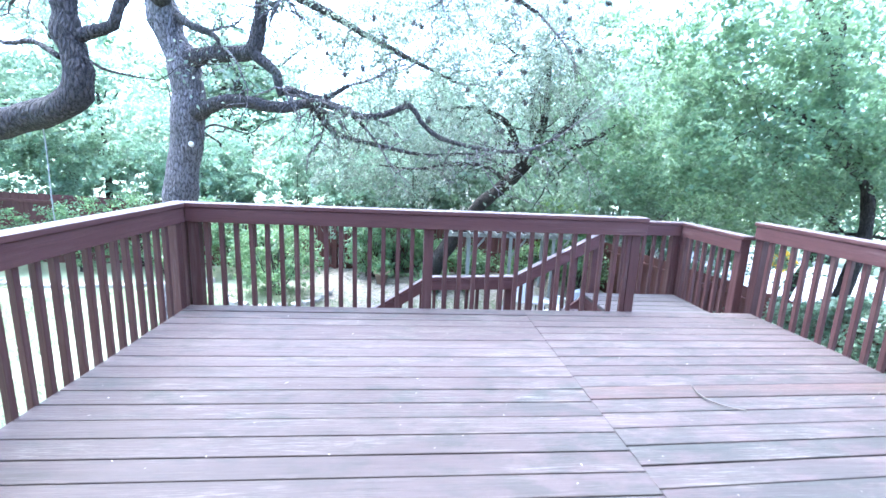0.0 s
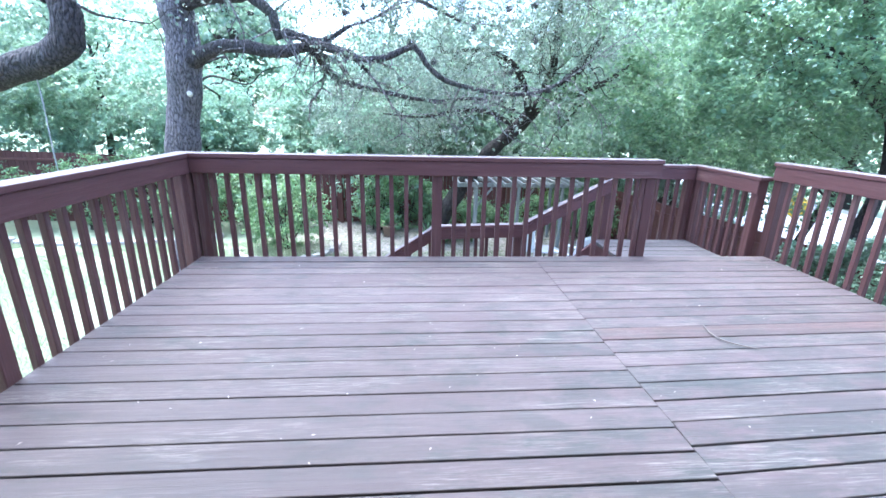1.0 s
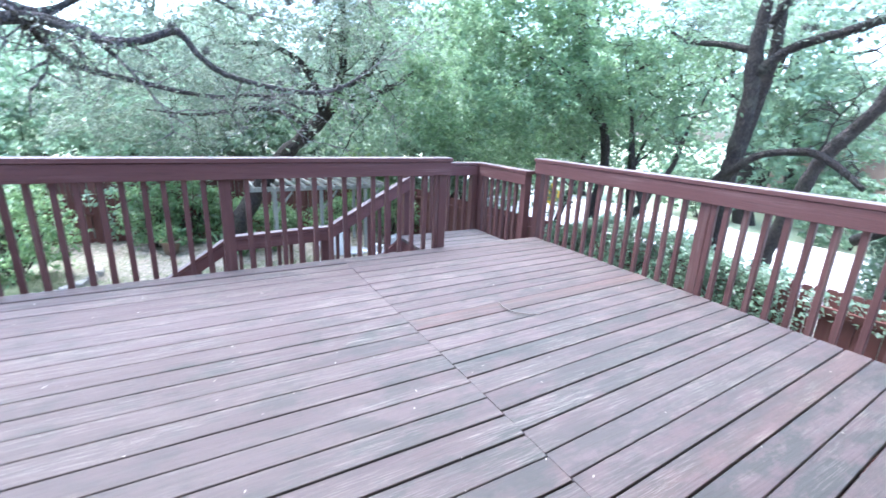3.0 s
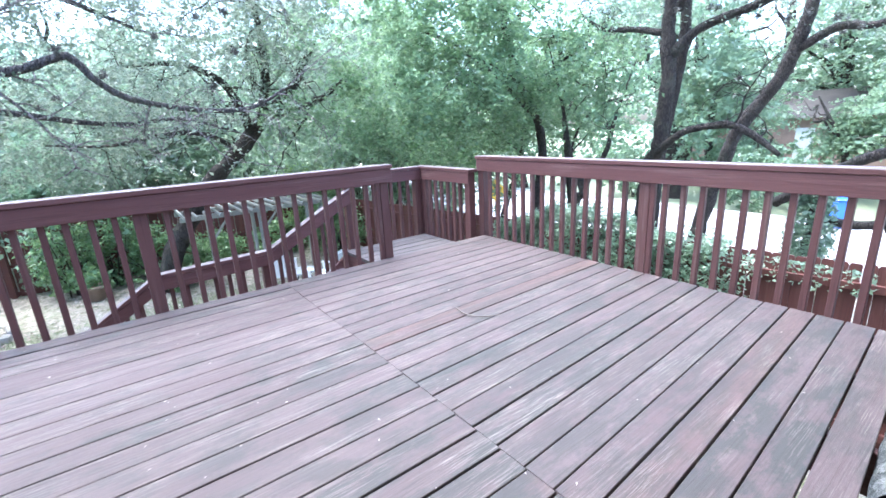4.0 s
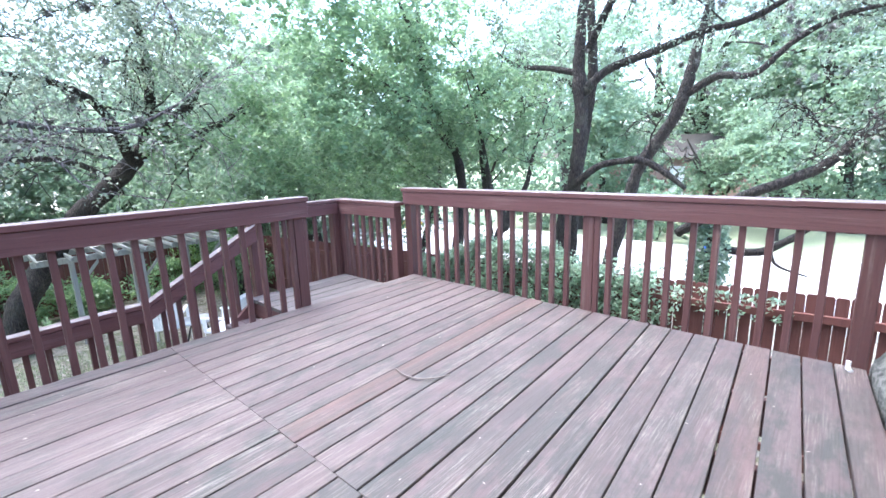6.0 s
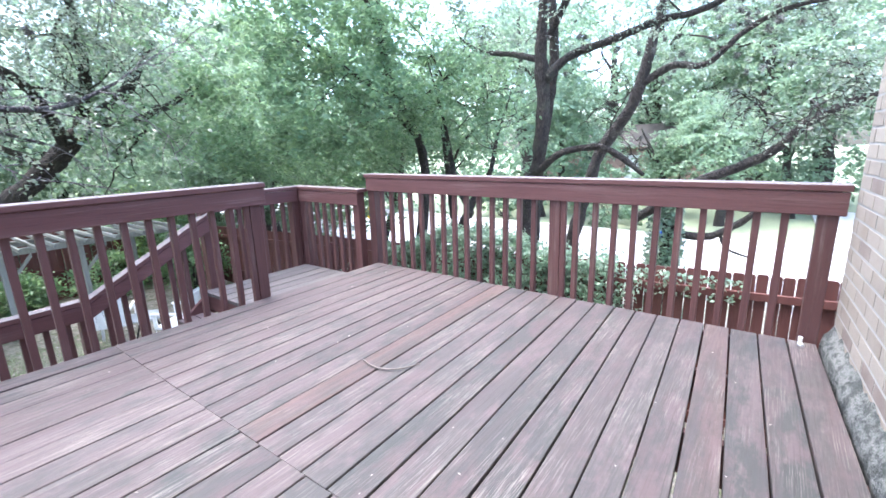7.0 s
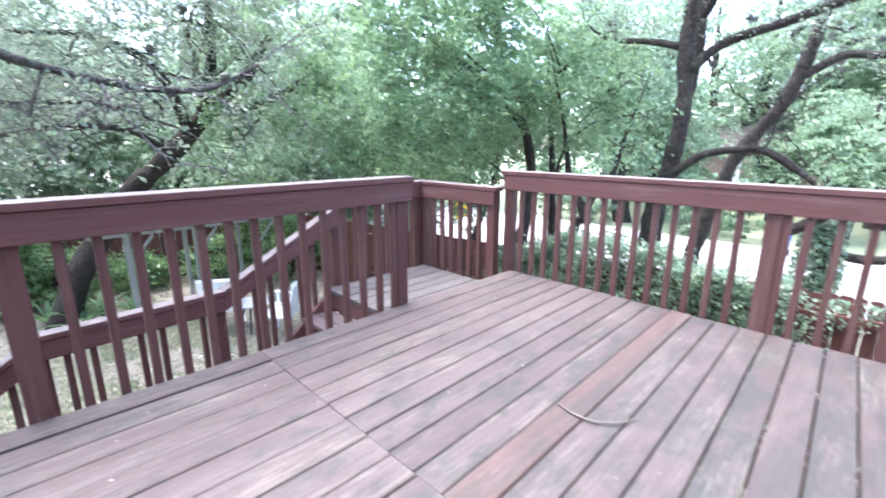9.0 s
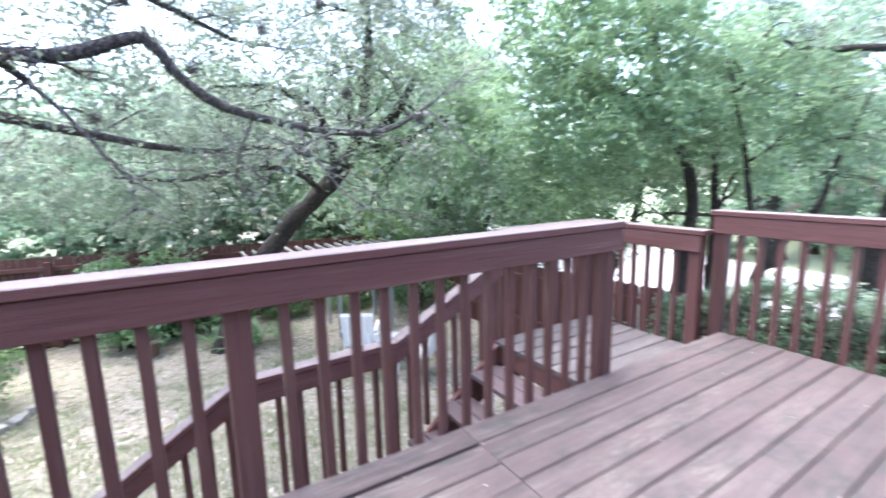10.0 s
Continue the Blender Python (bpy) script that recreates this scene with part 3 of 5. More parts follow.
# ---- landing and stairs ----
LZ, LE, LN, LW = -0.14, 3.36, 4.80, 2.19
landing = thing("landing_floor", (0, 0, LZ), "worn grey-brown landing boards one step below the deck", "landing", kind="structure")
lp = plank_mesh(LE - LW)
lp.materials[0] = M_LANDING
for k in range(7):
    child("plank", lp, landing, (LW, 3.79 + k * 0.1545, random.uniform(-0.002, 0.002)))
part("rim_joist", bar((LW + 0.01, LN - 0.03, -0.24), (LE, LN, -0.038)), M_RAIL_X, landing)
part("rim_joist", bar((LE - 0.04, 3.73, -0.24), (LE - 0.002, LN - 0.035, -0.038)), M_RAIL_Y, landing)
part("rim_joist", bar((LW + 0.02, 3.73, -0.19), (LW + 0.05, LN - 0.035, -0.045)), M_RAIL_Y, landing)
for x, y in ((LW + 0.12, 3.86), (LE - 0.1, LN - 0.1), (LW + 0.12, LN - 0.1), (LE - 0.1, 3.86)):
    part("support_post", bar((x - 0.045, y - 0.045, -1.75), (x + 0.045, y + 0.045, -0.242)), M_RAIL_Z, landing)

lrail = thing("landing_railing", (LE, LN, LZ), "dark red-brown railing round the stair landing, lower than the deck's", "railing", "deck railings")
LPOST, LBAL = post_mesh(-0.24, 0.862), bal_mesh(-0.2, 0.855)
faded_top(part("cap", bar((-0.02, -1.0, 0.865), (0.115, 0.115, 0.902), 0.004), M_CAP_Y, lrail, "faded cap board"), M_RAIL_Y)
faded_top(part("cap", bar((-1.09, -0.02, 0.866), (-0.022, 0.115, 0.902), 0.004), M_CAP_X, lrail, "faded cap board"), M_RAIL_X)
part("face_board", bar((-0.014, -0.98, 0.735), (0.004, -0.02, 0.863), 0.003), M_RAIL_Y, lrail)
part("face_board", bar((-1.08, -0.014, 0.735), (-0.0165, 0.004, 0.863), 0.003), M_RAIL_X, lrail)
for x, y in ((0.05, 0.05), (-0.05, 0.05), (0.05, -0.05), (0.05, -0.93), (-1.04, 0.05)):
    child("post", LPOST, lrail, (x, y, 0))
for k in range(6):
    turned(child("baluster", LBAL, lrail, (0.0245, -0.17 - 0.123 * k, 0)))
    turned(child("baluster", LBAL, lrail, (-0.2 - 0.125 * k, 0.0245, 0)))

stairs = thing("stairs", (0, 3.78, 0), "open-riser wooden stairs descending in two flights to the yard", "stairs")
RISE, RUN = 0.1875, 0.28
STAIR_W = 0.95
tread = bm_mesh("tread", bar((0, 0, -0.038), (0.137, STAIR_W, 0), 0.004), M_RAIL_Y)
M_TREAD = painted_wood("tread_stain", 1, (0.08, 0.053, 0.056), (0.11, 0.083, 0.088), (0.22, 0.2, 0.19), 0.7)
tread.materials[0] = M_TREAD
for i in range(3):
    z, x1 = LZ - RISE * (i + 1), LW - RUN * i
    for q in (0.143, 0.286):
        child("tread", tread, stairs, (x1 - q, 0, z))
MZ, MX0, MX1 = LZ - RISE * 4, 0.22, LW - RUN * 3
for k in range(8):
    child("tread", tread, stairs, (MX1 - 0.146 * (k + 1), 0, MZ))
for i in range(4):
    z, x1 = MZ - 0.184 * (i + 1), MX0 - RUN * i
    for q in (0.143, 0.286):
        child("tread", tread, stairs, (x1 - q, 0, z))
for y in (-0.022, STAIR_W + 0.022):
    part("stringer", beam((LW, y, LZ - 0.02), (MX1 - 0.02, y, MZ + 0.03), 0.038, 0.3), M_RAIL_X, stairs)
    part("stringer", beam((MX1 - 0.03, y, MZ + 0.01), (MX0, y, MZ + 0.01), 0.038, 0.24), M_RAIL_X, stairs)
    part("stringer", beam((MX0 - 0.01, y, MZ), (MX0 - 1.3, y, -1.78), 0.038, 0.3), M_RAIL_X, stairs)
    for x in (MX0 + 0.12, MX1 - 0.12):
        yy = y + (0.05 if y < 0 else -0.05)
        part("support_post", bar((x - 0.04, yy - 0.04, -1.85), (x + 0.04, yy + 0.04, MZ - 0.045)), M_RAIL_Z, stairs)

SY = 4.80
srail = thing("stair_railing", (0, SY, 0), "dark red-brown sloping stair handrail with square balusters", "railing", "deck railings")
P = [(2.36, 0.62), (1.31, 0.05), (0.27, 0.02), (-1.05, -0.84)]
for (xa, za), (xb, zb) in zip(P, P[1:]):
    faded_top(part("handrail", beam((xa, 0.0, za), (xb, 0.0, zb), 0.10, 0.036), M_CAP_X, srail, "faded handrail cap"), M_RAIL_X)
    part("face_board", beam((xa, -0.035, za - 0.04), (xb, -0.035, zb - 0.04), 0.02, 0.12), M_RAIL_X, srail)
for x, lo, hi in ((1.27, -1.82, -0.01), (0.24, -1.82, -0.045), (-1.03, -1.82, -0.9)):
    part("post", bar((x - 0.0445, -0.0225, lo), (x + 0.0445, 0.0665, hi), 0.005), M_RAIL_Z, srail)


def rail_z(x):
    for (xa, za), (xb, zb) in zip(P, P[1:]):
        if xb <= x <= xa:
            return za + (zb - za) * (x - xa) / (xb - xa)
    return 0.0


SBAL = bm_mesh("baluster", bar((-0.019, -0.019, -0.86), (0.019, 0.019, -0.06), 0.003), M_RAIL_Z)
for x in list(np.arange(2.2, 1.36, -0.13)) + list(np.arange(1.15, 0.32, -0.13)) + list(np.arange(0.1, -0.95, -0.13)):
    turned(child("baluster", SBAL, srail, (x, 0.0, rail_z(x))))


# ---- house corner ----
HX, HY = 3.49, 0.145
wall = thing("wall_brick", (0, 0, 0), "pale buff brick house wall with light mortar", "wall", kind="structure")
part("wall_core", box(bmesh.new(), (WC, HY - 0.25, -1.9), (HX, HY, 3.4)), M_MORTAR, wall)
part("wall_core", box(bmesh.new(), (HX - 0.25, -9, -1.9), (HX, HY - 0.252, 3.4)), M_SIDING, wall)
part("wall_core", box(bmesh.new(), (WC, -1.45, -1.9), (WC + 0.25, HY - 0.252, 3.4)), M_MORTAR, wall)
# plain unseen wall behind the deck, added to close the house
part("wall_core", box(bmesh.new(), (-6.0, -1.75, -1.9), (WC - 0.002, -1.5, 3.4)), M_SIDING, wall)
# unseen overhang, added above to darken the near deck boards
part("unseen_eave", box(bmesh.new(), (-6.0, -1.75, 2.5), (WC - 0.002, 0.12, 2.65)), M_WHITE, wall)
brick = bm_mesh("brick", bar((0.004, 0.0, 0.004), (0.205, 0.002, 0.068), 0.001), M_BRICK)
half = bm_mesh("brick", bar((0.004, 0.0, 0.004), (0.1, 0.002, 0.068), 0.001), M_BRICK)
upper = bmesh.new()
for c in range(50):
    z = -0.1 + c * 0.076
    off = 0.105 if c % 2 else 0.0
    x = HX - 0.21 + off - 0.105
    while x > WC - 0.01:
        if c < 31:
            o = child("brick", brick, wall, (x, HY + random.uniform(-0.0008, 0.001), z))
            o.rotation_euler = (0, random.uniform(-0.006, 0.006), 0)
        else:
            box(upper, (x + 0.004, HY + 0.0005, z + 0.004), (x + 0.205, HY + 0.002, z + 0.068))
        x -= 0.21
    if not off:
        child("brick", half, wall, (HX - 0.105, HY + 0.001, z))
tagged(part("bricks_above", upper, M_BRICK, wall), kind="stuff")
lb = bmesh.new()
n = 130
prev = None
for i in range(n + 1):
    x = WC + 0.01 + (HX - WC - 0.02) * i / n
    def wob(k, f=1.0):
        return noise.noise(Vector((x * 14 * f, k * 3.7, 1.0))) * 0.014 + noise.noise(Vector((x * 45 * f, k * 5.1, 2.0))) * 0.006
    ring = [lb.verts.new(p) for p in ((x, HY + 0.003, -0.12), (x, HY + 0.05 + wob(1), -0.12), (x, HY + 0.052 + wob(2), 0.0), (x, HY + 0.05 + wob(3), 0.03 + wob(4)),
                                      (x, HY + 0.04 + wob(5), 0.06 + wob(6)), (x, HY + 0.022 + wob(7) * 0.5, 0.085 + wob(8)), (x, HY + 0.003, 0.115 + wob(9) * 2))]
    if prev:
        for q in range(6):
            lb.faces.new((prev[q], ring[q], ring[q + 1], prev[q + 1]))
    prev = ring
part("ledge", lb, M_LEDGE, wall, "rough grey mortar ledge at the wall's foot", smooth=True)
wall.matrix_world = Matrix.Translation((HX, HY, 0)) @ Matrix.Rotation(radians(3.5), 4, "Z") @ Matrix.Translation((-HX, -HY, 0))
# unseen roof slab, added to close the house from above
roof = tagged(new("unseen_roof", bm_mesh("unseen_roof", box(bmesh.new(), (-6.4, -9.0, 3.41), (HX + 0.3, HY + 0.25, 3.6)), M_ROOF)), "unseen dark roof slab added over the house wall", "roof", kind="structure")


# ---- fences ----
def fence(name, p0, p1, top0, top1, low, label, group="", rail_side=1):
    p0, p1 = Vector((*p0, 0)), Vector((*p1, 0))
    d = p1 - p0
    length = d.length
    ang = math.atan2(d.y, d.x)
    th = thing(name, (p0.x, p0.y, 0), label, "fence", group)
    th.rotation_euler = (0, 0, ang)
    cache = {}
    n = int(length / 0.098)
    for k in range(n):
        u = k / n
        top = round((top0 + (top1 - top0) * u + random.uniform(-0.007, 0.007)) / 0.01) * 0.01 + 0.02
        lowz = round((ground_z(*(p0 + d * u).xy) - 0.03) / 0.05) * 0.05
        key = (round(top, 3), round(lowz, 3))
        if key not in cache:
            bm = bmesh.new()
            h, w = top, 0.0458
            pts = ((-w, lowz), (w, lowz), (w, h - 0.02), (w * 0.75, h), (-w * 0.75, h), (-w, h - 0.02))
            f = [bm.verts.new((x, -0.009, z)) for x, z in pts]
            g = [bm.verts.new((x, 0.009, z)) for x, z in pts]
            bm.faces.new(f)
            bm.faces.new(g[::-1])
            for i in range(6):
                bm.faces.new((f[i], g[i], g[(i + 1) % 6], f[(i + 1) % 6]))
            cache[key] = bm_mesh("picket", bm, M_FENCE)
        o = child("picket", cache[key], th, (k * 0.098 + 0.05 + random.uniform(-0.004, 0.004), random.uniform(-0.004, 0.004), 0))
        o.rotation_euler = (0, random.uniform(-0.012, 0.012), 0)
    for dz in (0.15, 0.95, 1.55):
        part("rail", beam((0, rail_side * 0.03, top0 - dz), (length, rail_side * 0.03, top1 - dz), 0.04, 0.075), M_FENCE, th)
    k = 0.02
    while k < length:
        u = k / length
        t = top0 + (top1 - top0) * u
        part("fence_post", bar((k - 0.045, rail_side * 0.0525, ground_z(*(p0 + d * u).xy) - 0.05), (k + 0.045, rail_side * 0.0525 + rail_side * 0.09, t - 0.06)) if rail_side > 0 else bar((k - 0.045, -0.1425, ground_z(*(p0 + d * u).xy) - 0.05), (k + 0.045, -0.0525, t - 0.06)), M_FENCE, th)
        k += 2.4
    return th


fence("picket_fence", (5.3, -3.0), (5.3, 12.3), 0.02, -0.62, -1.9, "dark red-brown wooden picket fence, ivy grown, by the street", "yard fences")
fence("picket_fence", (5.2, 12.4), (-16.0, 12.4), -0.3, 0.2, -1.9, "dark brown wooden fence behind the shrubs", "yard fences", 1)


# ---- trees ----
def jitter(v, s):
    return v + RNG.normal(size=3) * s


class Tree:
    """A trunk and limbs of given run, that fork on into twigs with leaves."""

    def __init__(self, name, base, label, bark, leaf, group="trees"):
        self.root = thing(name, base, label, "tree", group)
        self.base = np.array(base, float)
        self.bark, self.leaf = bark, leaf
        self.twigs = ([], [])
        self.leaves = []
        self.ends = []

    def limb(self, pts, radii, name="limb", sides=10, rough=0.25, bark=None):
        acc = ([], [])
        line, rad = tube(acc, [np.array(p, float) - self.base for p in pts], radii, sides, 0.08, rough)
        child(name, mesh_from(name, acc[0], acc[1], bark or self.bark, True), self.root)
        return line + self.base, rad

    def fork(self, start, direction, length, radius, depth, leaves=30, spread=0.16, droop=0.05, gnarl=0.25):
        d = np.array(direction, float)
        d /= np.linalg.norm(d)
        n = 5
        p = np.array(start, float)
        pts = [p]
        for _ in range(n):
            d = d + RNG.normal(size=3) * gnarl + np.array((0, 0, -droop))
            d /= np.linalg.norm(d)
            p = p + d * length / n
            pts.append(p)
        tube(self.twigs, [q - self.base for q in pts], np.linspace(radius, radius * 0.35, n + 1), 5 if depth else 4, max(0.1, length / 8))
        if depth > 0:
            for k in range(1, n + 1):
                for _ in range(2 if k > 1 else 1):
                    dd = d + RNG.normal(size=3) * 0.9
                    self.fork(pts[k], dd, length * RNG.uniform(0.4, 0.62), radius * 0.5, depth - 1, leaves, spread, droop, gnarl)
        else:
            for q in pts[1:]:
                m = max(1, int(leaves / n * RNG.uniform(0.4, 1.6)))
                self.leaves.append(q + RNG.normal(size=(m, 3)) * spread)

    def clear(self, lo, hi):
        """Keep a space free of leaves."""
        self.leaves = [c[~np.all((c > np.array(lo)) & (c < np.array(hi)), axis=1)] for c in self.leaves]

    def finish(self, length, width, upward=0.5):
        if self.twigs[0]:
            tagged(child("branchwork", mesh_from("branchwork", self.twigs[0], self.twigs[1], self.bark, True), self.root), kind="stuff")
        if self.leaves:
            c = np.vstack(self.leaves) - self.base
            tagged(child("crown", leaf_mesh("crown", c, length, width, self.leaf, upward), self.root), kind="stuff")


# spreading live oak on the lawn
oak = Tree("oak_tree", (-3.0, 5.8, -1.85), "spreading live oak with furrowed grey bark and gnarled limbs", M_BARK, M_OAK)
oak.limb([(-3.02, 5.8, -1.95), (-3.0, 5.8, -1.5), (-2.97, 5.8, 0.37), (-2.92, 5.8, 0.9), (-2.84, 5.8, 1.4), (-2.77, 5.8, 1.9), (-2.8, 5.8, 2.4), (-2.95, 5.8, 2.8), (-3.08, 5.8, 3.3), (-3.2, 5.9, 4.4), (-3.1, 6.0, 5.4)], [0.34, 0.26, 0.21, 0.2, 0.195, 0.2, 0.19, 0.175, 0.165, 0.13, 0.08], "trunk", 16, 0.3)
runs = [
    ([(-2.72, 5.75, 2.45), (-2.45, 5.65, 2.5), (-2.2, 5.6, 2.52), (-1.91, 5.6, 2.58), (-1.8, 5.6, 2.9), (-1.7, 5.55, 3.3), (-1.3, 5.4, 4.0)], [0.12, 0.1, 0.095, 0.1, 0.085, 0.07, 0.04]),
    ([(-1.88, 5.58, 2.54), (-1.6, 5.5, 2.32), (-1.56, 5.5, 2.09), (-1.46, 5.5, 2.14), (-1.06, 5.45, 2.05), (-0.7, 5.3, 2.2)], [0.07, 0.055, 0.05, 0.05, 0.04, 0.02]),
    ([(-2.66, 5.72, 1.82), (-2.4, 5.6, 1.92), (-2.2, 5.55, 1.97), (-1.87, 5.5, 1.96), (-1.54, 5.45, 1.92), (-1.06, 5.4, 2.0), (-0.72, 5.3, 1.9), (-0.51, 5.2, 1.72)], [0.11, 0.085, 0.075, 0.075, 0.07, 0.05, 0.035, 0.02]),
    ([(-1.06, 5.4, 2.0), (-0.6, 5.2, 1.85), (-0.3, 5.1, 1.86), (0.02, 5.1, 1.98), (0.15, 5.1, 1.81), (0.4, 5.1, 1.63), (1.0, 5.15, 1.52), (1.5, 5.2, 1.55), (1.95, 5.3, 1.78)], [0.045, 0.035, 0.035, 0.035, 0.03, 0.028, 0.025, 0.02, 0.012]),
    ([(-1.2, 5.5, 2.05), (-1.0, 5.9, 1.7), (-0.4, 6.3, 1.55), (0.3, 6.5, 1.45), (1.0, 6.7, 1.5), (1.7, 6.9, 1.3)], [0.04, 0.035, 0.03, 0.026, 0.02, 0.012]),
    ([(-2.8, 5.75, 2.95), (-2.54, 5.5, 2.79), (-2.32, 5.5, 2.72), (-2.2, 5.45, 2.58)], [0.06, 0.045, 0.035, 0.02]),
    ([(-3.0, 5.7, 3.1), (-2.4, 5.3, 3.6), (-1.5, 5.0, 3.8), (-0.5, 4.8, 3.7), (0.6, 4.7, 3.3), (1.4, 4.9, 3.0)], [0.12, 0.1, 0.08, 0.06, 0.04, 0.02]),
    ([(-3.1, 5.9, 3.6), (-2.6, 6.6, 3.9), (-1.6, 7.3, 3.7), (-0.4, 7.6, 3.2), (0.8, 7.6, 2.7)], [0.12, 0.1, 0.07, 0.05, 0.02]),
    ([(-3.2, 5.9, 3.9), (-4.0, 6.4, 4.2), (-5.0, 7.0, 4.0), (-6.0, 7.4, 3.4)], [0.12, 0.09, 0.06, 0.02]),
]
for pts, rad in runs:
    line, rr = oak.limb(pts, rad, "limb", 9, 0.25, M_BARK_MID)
    m = len(line)
    for k in range(int(m * 0.55), m, 3):
        up = RNG.uniform(-0.5, 0.5)
        oak.fork(line[k], (RNG.normal(), RNG.normal(), up), RNG.uniform(0.5, 0.95), max(0.008, rr[k] * 0.45), 1, 16, 0.09, 0.08, 0.35)
    oak.fork(line[-1], line[-1] - line[-3], 0.8, rr[-1] * 0.8, 1, 18, 0.1)
# limbs added overhead, with the leaf canopy, to shade the deck
for pts, rad in (([(-3.15, 5.9, 4.3), (-2.0, 5.0, 5.5), (-0.6, 3.8, 5.6), (0.8, 2.6, 5.4), (2.2, 1.4, 5.3)], [0.14, 0.12, 0.1, 0.07, 0.03]),
                 ([(-3.1, 5.9, 4.8), (-1.6, 5.6, 5.8), (0.4, 5.0, 5.9), (2.4, 4.4, 5.6), (4.2, 3.4, 5.4)], [0.13, 0.11, 0.09, 0.06, 0.03]),
                 ([(-3.1, 5.9, 4.2), (-3.0, 4.4, 5.0), (-2.4, 2.6, 5.3), (-1.8, 0.8, 5.2)], [0.12, 0.1, 0.07, 0.03])):
    line, rr = oak.limb(pts, rad, "limb", 8)
    for k in range(int(len(line) * 0.3), len(line), 5):
        oak.fork(line[k], (RNG.normal(), RNG.normal(), RNG.uniform(0.0, 0.6)), RNG.uniform(0.7, 1.2), max(0.01, rr[k] * 0.4), 1, 18, 0.12, 0.0, 0.3)
# unseen leaf canopy above the deck, added to cast shade on it
oak.leaves.append(clumps(520, (0.8, 2.6, 5.9), (4.4, 3.6, 0.75), 0.17, 44, shell=0.2))
oak.leaves.append(sprays(520, (0.6, 7.0, 2.9), (2.8, 1.6, 1.5), 0.42, 52))
oak.leaves.append(sprays(260, (1.6, 8.0, 3.7), (2.6, 1.2, 0.9), 0.45, 52))
oak.leaves.append(sprays(260, (-2.2, 7.6, 4.0), (3.0, 1.6, 1.0), 0.45, 40))
oak.clear((-3.6, 4.0, 0.0), (-1.1, 5.9, 2.9))
oak.clear((0.8, 6.2, 0.3), (2.7, 8.8, 1.75))
oak.finish(0.048, 0.027)

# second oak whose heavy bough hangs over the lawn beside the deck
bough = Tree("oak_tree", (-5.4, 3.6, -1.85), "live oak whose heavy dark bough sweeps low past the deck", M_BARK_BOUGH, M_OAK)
bough.limb([(-5.6, 3.4, -1.95), (-5.5, 3.6, -0.6), (-5.2, 4.0, 0.6), (-4.75, 4.4, 1.25), (-4.3, 4.6, 1.46), (-3.85, 4.6, 1.6), (-3.5, 4.6, 1.7), (-3.28, 4.6, 1.88), (-3.24, 4.6, 2.1), (-3.3, 4.6, 2.4), (-3.29, 4.6, 2.9), (-3.1, 4.5, 3.8)], [0.3, 0.24, 0.2, 0.17, 0.15, 0.135, 0.13, 0.135, 0.13, 0.12, 0.11, 0.07], "trunk", 14, 0.3)
for pts, rad in (([(-3.24, 4.6, 2.38), (-3.05, 4.6, 2.46), (-2.88, 4.6, 2.52), (-2.8, 4.6, 2.7), (-2.6, 4.6, 2.95)], [0.07, 0.06, 0.055, 0.05, 0.03]),
                 ([(-3.4, 4.6, 2.2), (-3.7, 4.7, 2.35), (-4.0, 4.75, 2.33), (-4.4, 4.9, 2.5)], [0.03, 0.025, 0.02, 0.012]),
                 ([(-3.2, 4.55, 2.25), (-2.95, 4.5, 2.1), (-2.7, 4.5, 2.05), (-2.45, 4.5, 2.02)], [0.016, 0.013, 0.01, 0.006])):
    line, rr = bough.limb(pts, rad, "limb", 8)
    bough.fork(line[-1], line[-1] - line[-3], 0.8, rr[-1] * 0.8, 1, 12, 0.1)
bough.finish(0.055, 0.026)

# leaning oak beyond the stairs
def nearer(pts, k=0.94):
    """Draw a run of points in towards the deck."""
    e = np.array((0.025, -0.228, 1.345))
    return [e + k * (np.array(p) - e) for p in pts]


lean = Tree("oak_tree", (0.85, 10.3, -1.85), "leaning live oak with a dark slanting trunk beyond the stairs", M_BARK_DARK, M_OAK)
lean.limb([(0.5, 10.4, -1.95)] + nearer([(0.9, 11.0, -1.1), (1.75, 10.8, 0.2), (2.3, 10.5, 0.8), (2.75, 10.3, 1.32), (3.0, 10.0, 1.68), (3.5, 9.6, 2.2), (3.9, 9.2, 3.0)]), [0.23, 0.19, 0.165, 0.155, 0.145, 0.12, 0.09, 0.04], "trunk", 12, 0.3)
